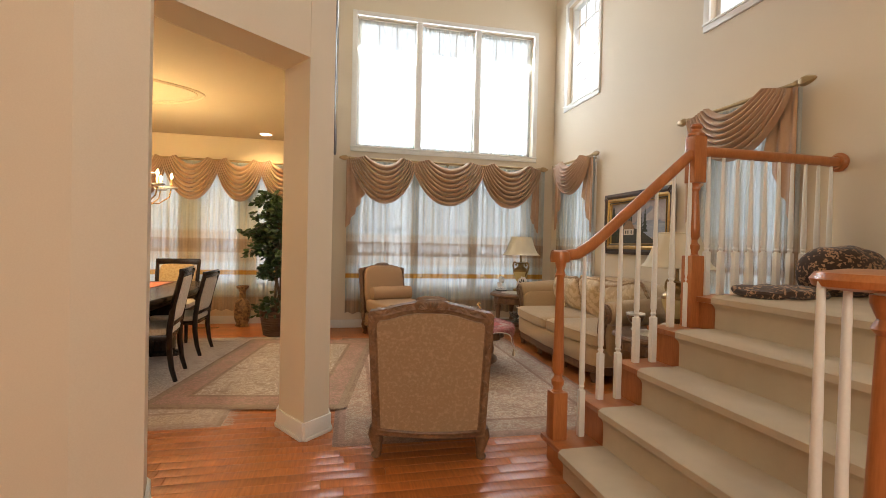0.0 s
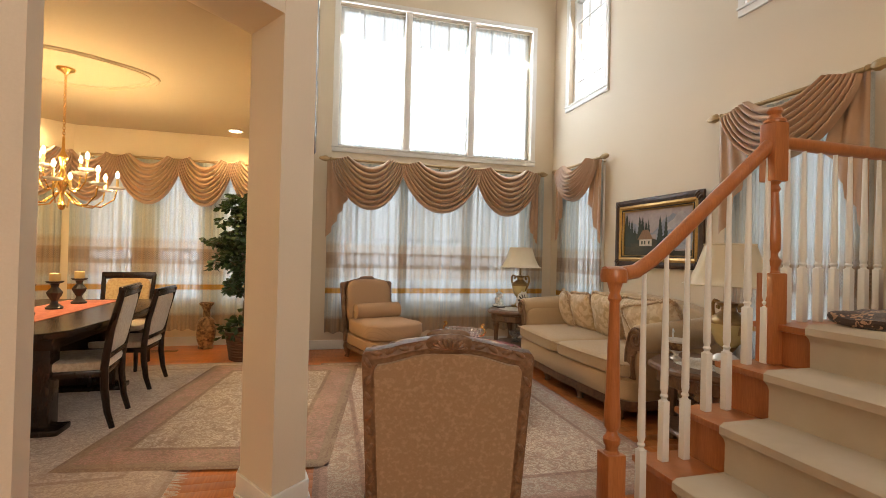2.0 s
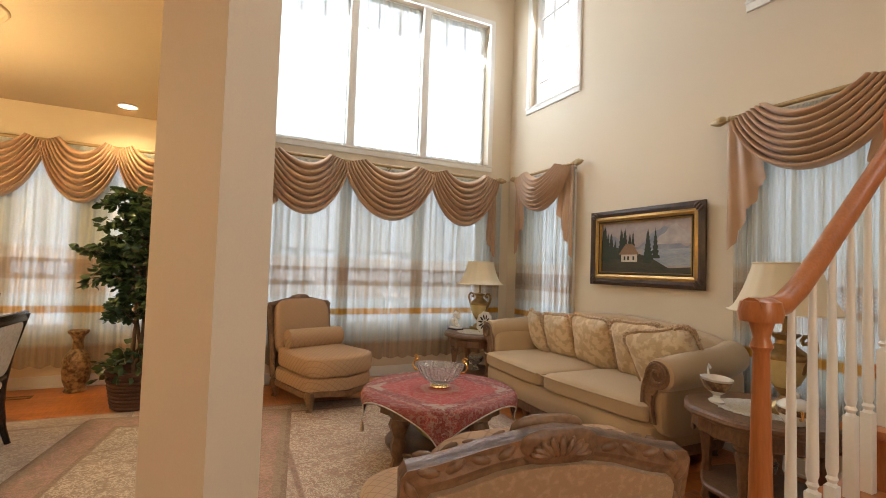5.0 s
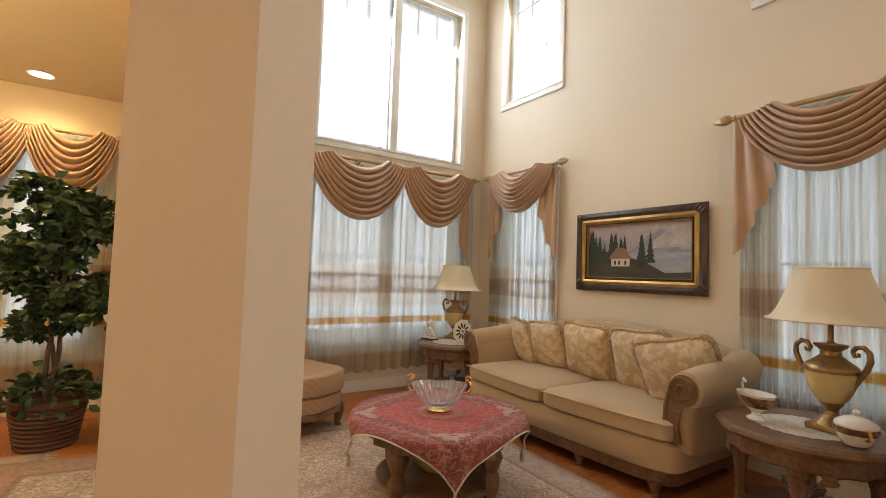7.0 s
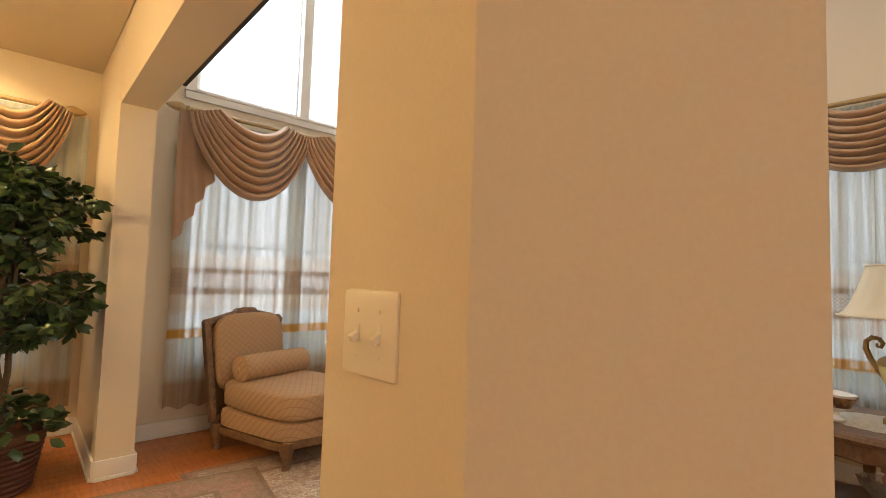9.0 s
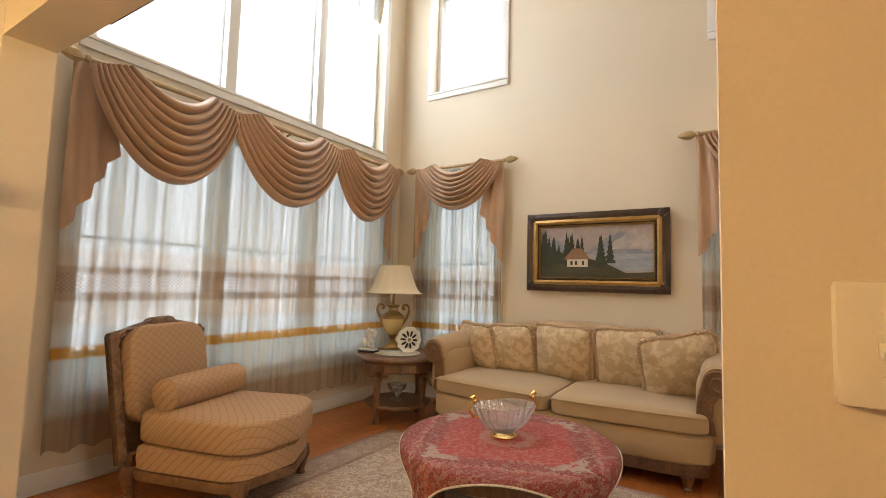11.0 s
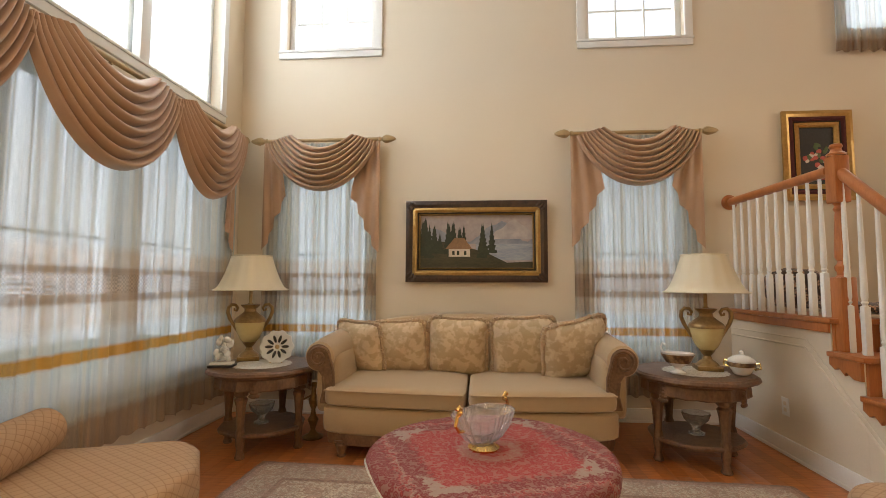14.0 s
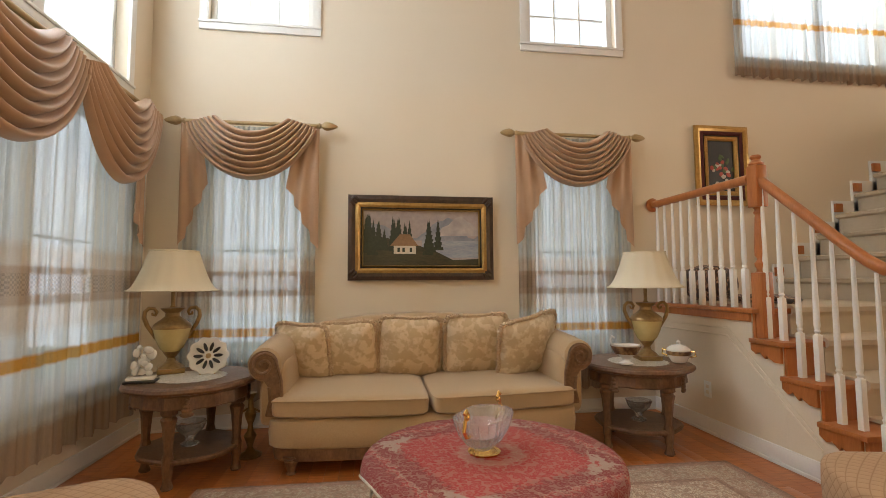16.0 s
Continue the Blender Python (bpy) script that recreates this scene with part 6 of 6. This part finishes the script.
def candle_holder(x, y):
    root = thing("candle_holder", "dark turned candle holder with cream pillar candle on the table", "candle holder", pose(x, y, 0.7175), "candle holders")
    part("stand", turned([(0.055, 0), (0.06, 0.012), (0.03, 0.035), (0.02, 0.06), (0.045, 0.10), (0.055, 0.125), (0.022, 0.165), (0.03, 0.19), (0.055, 0.20), (0.06, 0.21)], 8), BLACKPAINT, root)
    part("candle", turned([(0.036, 0.21), (0.036, 0.265), (0.03, 0.268), (0.003, 0.262), (0.002, 0.275)], 20), WAX, root, "cream pillar candle")


candle_holder(-1.25, 5.77)
candle_holder(-1.25, 6.15)
candle_holder(-1.25, 5.40)

CHX, CHY = -1.31, 5.96
ch = thing("chandelier", "brass chandelier with lit candle bulbs and white dishes", "chandelier", pose(CHX, CHY, 0))
bm = bmesh.new()
for i in range(26):
    z = 2.03 + i * 0.0208
    tube(bm, [(0.009 * math.cos(a) * (1 if i % 2 else 0), 0.009 * math.cos(a) * (0 if i % 2 else 1), z + 0.015 * math.sin(a)) for a in (2 * math.pi * k / 10 for k in range(11))], 0.0025, 5)
part("chain", bm, BRASS, ch)
part("canopy", turned([(0.065, 2.609), (0.06, 2.595), (0.03, 2.58), (0.008, 2.56)], 24), BRASS, ch)
part("column", turned([(0.006, 1.48), (0.02, 1.49), (0.028, 1.52), (0.012, 1.56), (0.015, 1.62), (0.045, 1.68), (0.05, 1.72), (0.02, 1.77), (0.018, 1.84), (0.035, 1.90), (0.012, 1.95), (0.008, 2.06)], 20), BRASS, ch)
for tier, (n, r, z) in enumerate(((8, 0.36, 1.68), (4, 0.19, 1.80))):
    for k in range(n):
        a = 2 * math.pi * (k + 0.35 + 0.5 * tier) / n
        c, s = math.cos(a), math.sin(a)
        bm = bmesh.new()
        tube(bm, [(0.03 * c, 0.03 * s, z - 0.06), (0.35 * r * c, 0.35 * r * s, z - 0.15), (0.7 * r * c, 0.7 * r * s, z - 0.16), (0.95 * r * c, 0.95 * r * s, z - 0.09), (r * c, r * s, z)], 0.006, 8)
        part("arm", bm, BRASS, ch)
        part("dish", turned([(0.015, z - 0.01), (0.055, z), (0.062, z + 0.014), (0.05, z + 0.012), (0.01, z + 0.004)], 20), PORCELAIN, ch, m=pose(r * c, r * s, 0))
        part("candle_sleeve", turned([(0.011, z), (0.011, z + 0.085), (0.006, z + 0.09)], 12), WAX, ch, m=pose(r * c, r * s, 0))
        part("bulb", turned([(0.006, z + 0.09), (0.013, z + 0.105), (0.015, z + 0.12), (0.008, z + 0.14), (0.002, z + 0.15)], 12), BULB, ch, "lit flame bulb", m=pose(r * c, r * s, 0))
md = thing("ceiling_medallion", "tan plaster oval medallion on the dining ceiling", "medallion", pose(CHX, CHY, 0))
bm = bmesh.new()
for rx, ry, t in ((0.62, 0.45, 0.014), (0.56, 0.40, 0.008)):
    tube(bm, [(rx * math.cos(a) * (1 + 0.05 * math.cos(4 * a)), ry * math.sin(a) * (1 + 0.05 * math.cos(4 * a)), 2.609) for a in (2 * math.pi * i / 72 for i in range(73))], t, 8)
part("moulding", bm, DCEILING, md)
for x, y in ((-0.31, 7.60), (-2.40, 7.60)):
    dl = thing("recessed_light", "round lit recessed ceiling light", "ceiling light", pose(x, y, DCEIL), "recessed lights")
    part("trim", turned([(0.085, -0.001), (0.088, -0.006), (0.072, -0.008), (0.07, -0.002)], 28), WHITE, dl)
    part("lens", turned([(0.07, -0.002), (0.068, -0.005), (0.01, -0.006)], 28), DOWNLIGHT, dl)

# ---- plant and vase ----
def leaf_mesh(bm, p, d, l, w, rnd):
    side = d.cross(Vector((rnd.uniform(-1, 1), rnd.uniform(-1, 1), rnd.uniform(-1, 1)))).normalized()
    up = side.cross(d).normalized()
    pts = [p, p + d * l * 0.35 + side * w - up * 0.004, p + d * l * 0.7 + side * w * 0.75, p + d * l - up * 0.01, p + d * l * 0.7 - side * w * 0.75, p + d * l * 0.35 - side * w - up * 0.004]
    mid = [bm.verts.new(p + d * l * 0.35 + up * 0.006), bm.verts.new(p + d * l * 0.7 + up * 0.005)]
    v = [bm.verts.new(q) for q in pts]
    bm.faces.new((v[0], v[1], mid[0]))
    bm.faces.new((mid[0], v[1], v[2], mid[1]))
    bm.faces.new((mid[1], v[2], v[3]))
    bm.faces.new((v[0], mid[0], v[5]))
    bm.faces.new((v[5], mid[0], mid[1], v[4]))
    bm.faces.new((mid[1], v[3], v[4]))


PX, PY = -0.06, 7.08
pl = thing("potted_ficus", "tall leafy artificial ficus in a dark wicker basket", "plant", pose(PX, PY, 0) @ Matrix.Diagonal((1.12, 1.12, 1.05, 1)))
bm = turned([(0.13, 0.0), (0.14, 0.01), (0.175, 0.25), (0.19, 0.27), (0.19, 0.30), (0.17, 0.30), (0.165, 0.26), (0.02, 0.255)], 40, squash=lambda a: 1 + 0.012 * math.cos(40 * a))
basket = part("basket", bm, WICKER, pl, "dark woven wicker basket")
for k in range(9):
    bm = bmesh.new()
    r = 0.143 + 0.035 * k / 8
    tube(bm, [(r * math.cos(a) * (1 + 0.012 * math.cos(20 * a + k * math.pi)), r * math.sin(a) * (1 + 0.012 * math.cos(20 * a + k * math.pi)), 0.02 + 0.028 * k) for a in (2 * math.pi * i / 60 for i in range(61))], 0.010, 6)
    part("woven_coil", bm, WICKER, basket)
rnd = random.Random(21)
bm = bmesh.new()
tips = []
for s in range(3):
    a = s * 2.1
    pts = [(0.03 * math.cos(a), 0.03 * math.sin(a), 0.25)]
    for i in range(1, 7):
        pts.append((0.03 * math.cos(a + i * 0.9), 0.03 * math.sin(a + i * 0.9), 0.25 + i * 0.17))
    tube(bm, pts, [0.016 - 0.0016 * i for i in range(7)], 8)
for k in range(84):
    z = rnd.uniform(0.62, 1.56)
    a = rnd.uniform(0, 6.283)
    r = (0.36 if z < 1.3 else 0.27) * rnd.uniform(0.5, 1.05)
    p0 = Vector((0.02 * math.cos(a), 0.02 * math.sin(a), z))
    p1 = Vector((r * 0.6 * math.cos(a), r * 0.6 * math.sin(a), z + rnd.uniform(0.08, 0.2)))
    p2 = Vector((r * math.cos(a), r * math.sin(a), z + rnd.uniform(0.0, 0.22)))
    tube(bm, [p0, p1, p2], [0.006, 0.004, 0.002], 5)
    tips.append((p0, p1, p2))
part("trunk", bm, BARK, pl, "thin twisted brown stems")
bm = bmesh.new()
for p0, p1, p2 in tips:
    for i in range(34):
        t = rnd.uniform(0.25, 1.05)
        p = p0.lerp(p1, t / 0.6) if t < 0.6 else p1.lerp(p2, (t - 0.6) / 0.4)
        d = Vector((rnd.uniform(-1, 1), rnd.uniform(-1, 1), rnd.uniform(-0.9, 0.25)))
        d = (d + Vector((p.x, p.y, 0)) * 1.5).normalized()
        leaf_mesh(bm, p + d * 0.01, d, rnd.uniform(0.055, 0.085), rnd.uniform(0.016, 0.024), rnd)
part("crown", bm, LEAF, pl, "dense dark green leaves", sharp=80)
bm = bmesh.new()
for k in range(150):
    a, r = rnd.uniform(0, 6.283), rnd.uniform(0.05, 0.24)
    p = Vector((r * math.cos(a), r * math.sin(a), 0.50 - 0.9 * r + rnd.uniform(-0.06, 0.06)))
    d = Vector((math.cos(a), math.sin(a), rnd.uniform(-0.9, 0.3))).normalized()
    leaf_mesh(bm, p, d, rnd.uniform(0.05, 0.085), rnd.uniform(0.02, 0.032), rnd)
part("ivy", bm, LEAF, pl, "trailing ivy leaves over the basket", sharp=80)
vs = thing("floor_vase", "brown patterned ceramic floor vase by the wall", "vase", pose(-0.60, 7.76, 0))
part("body", turned([(0.085, 0), (0.09, 0.01), (0.075, 0.03), (0.10, 0.10), (0.11, 0.19), (0.105, 0.29), (0.085, 0.34), (0.045, 0.38), (0.04, 0.46), (0.055, 0.50)], 28), CLAY, vs)
part("rim", turned([(0.055, 0.50), (0.08, 0.525), (0.084, 0.545), (0.078, 0.55), (0.05, 0.52), (0.02, 0.50)], 28), CLAY, vs)
vent = thing("floor_register", "bronze floor vent grille in the hardwood", "vent", pose(-1.03, 7.64, 0.001))
part("grille_frame", ring(bmesh.new(), [(-0.16, -0.05), (0.16, -0.05), (0.16, 0.05), (-0.16, 0.05)], [(-0.14, -0.035), (0.14, -0.035), (0.14, 0.035), (-0.14, 0.035)], 0.004, pose(0, 0, 0.004, -90, 0, 0)), STEELGREY, vent)
for k in range(14):
    part("slat", cube(-0.13 + k * 0.02 - 0.003, -0.036, 0, -0.13 + k * 0.02 + 0.003, 0.036, 0.003), STEELGREY, vent)

# ---- hardwood floor, plank by plank ----
floor = structure("floor", cube(-3.6, -3.0, -0.1, RX, DY, -0.014), DARK, "orange hardwood strip floor", "floor")
PW, PL = 0.083, 1.15
PLANKS = {}
rest = bmesh.new()
rnd = random.Random(7)
near = 0
for j in range(int((DY + 3.0) / PW)):
    y = -3.0 + j * PW
    x = -3.6 - rnd.uniform(0, PL)
    while x < RX:
        l = PL * rnd.choice((0.6, 0.8, 1.0, 1.2))
        x0, x1 = max(x, -3.6), min(x + l, RX)
        x += l
        if x1 - x0 < 0.02:
            continue
        z = -0.0002 * rnd.random() - 0.0002
        if 1.9 < y < 4.3 and x1 > -1.2 and x0 < 2.0 and near < 300 and x1 - x0 == l:
            key = round(l, 2)
            if key not in PLANKS:
                PLANKS[key] = mesh_of("plank", cube(0, 0, -0.0135, l - 0.0016, PW - 0.0016, 0, 0.0007), PLANK)
            ob = new("plank", PLANKS[key])
            ob.parent = floor
            ob.matrix_basis = pose(x0, y, z)
            near += 1
        else:
            v = [rest.verts.new(p) for p in ((x0, y, z), (x1 - 0.0016, y, z), (x1 - 0.0016, y + PW - 0.0016, z), (x0, y + PW - 0.0016, z))]
            w = [rest.verts.new((p.co.x, p.co.y, -0.0135)) for p in v]
            rest.faces.new(v)
            for k in range(4):
                rest.faces.new((v[k], w[k], w[(k + 1) % 4], v[(k + 1) % 4]))
far = part("planks", rest, PLANK, floor)
tagged(far, kind="stuff")
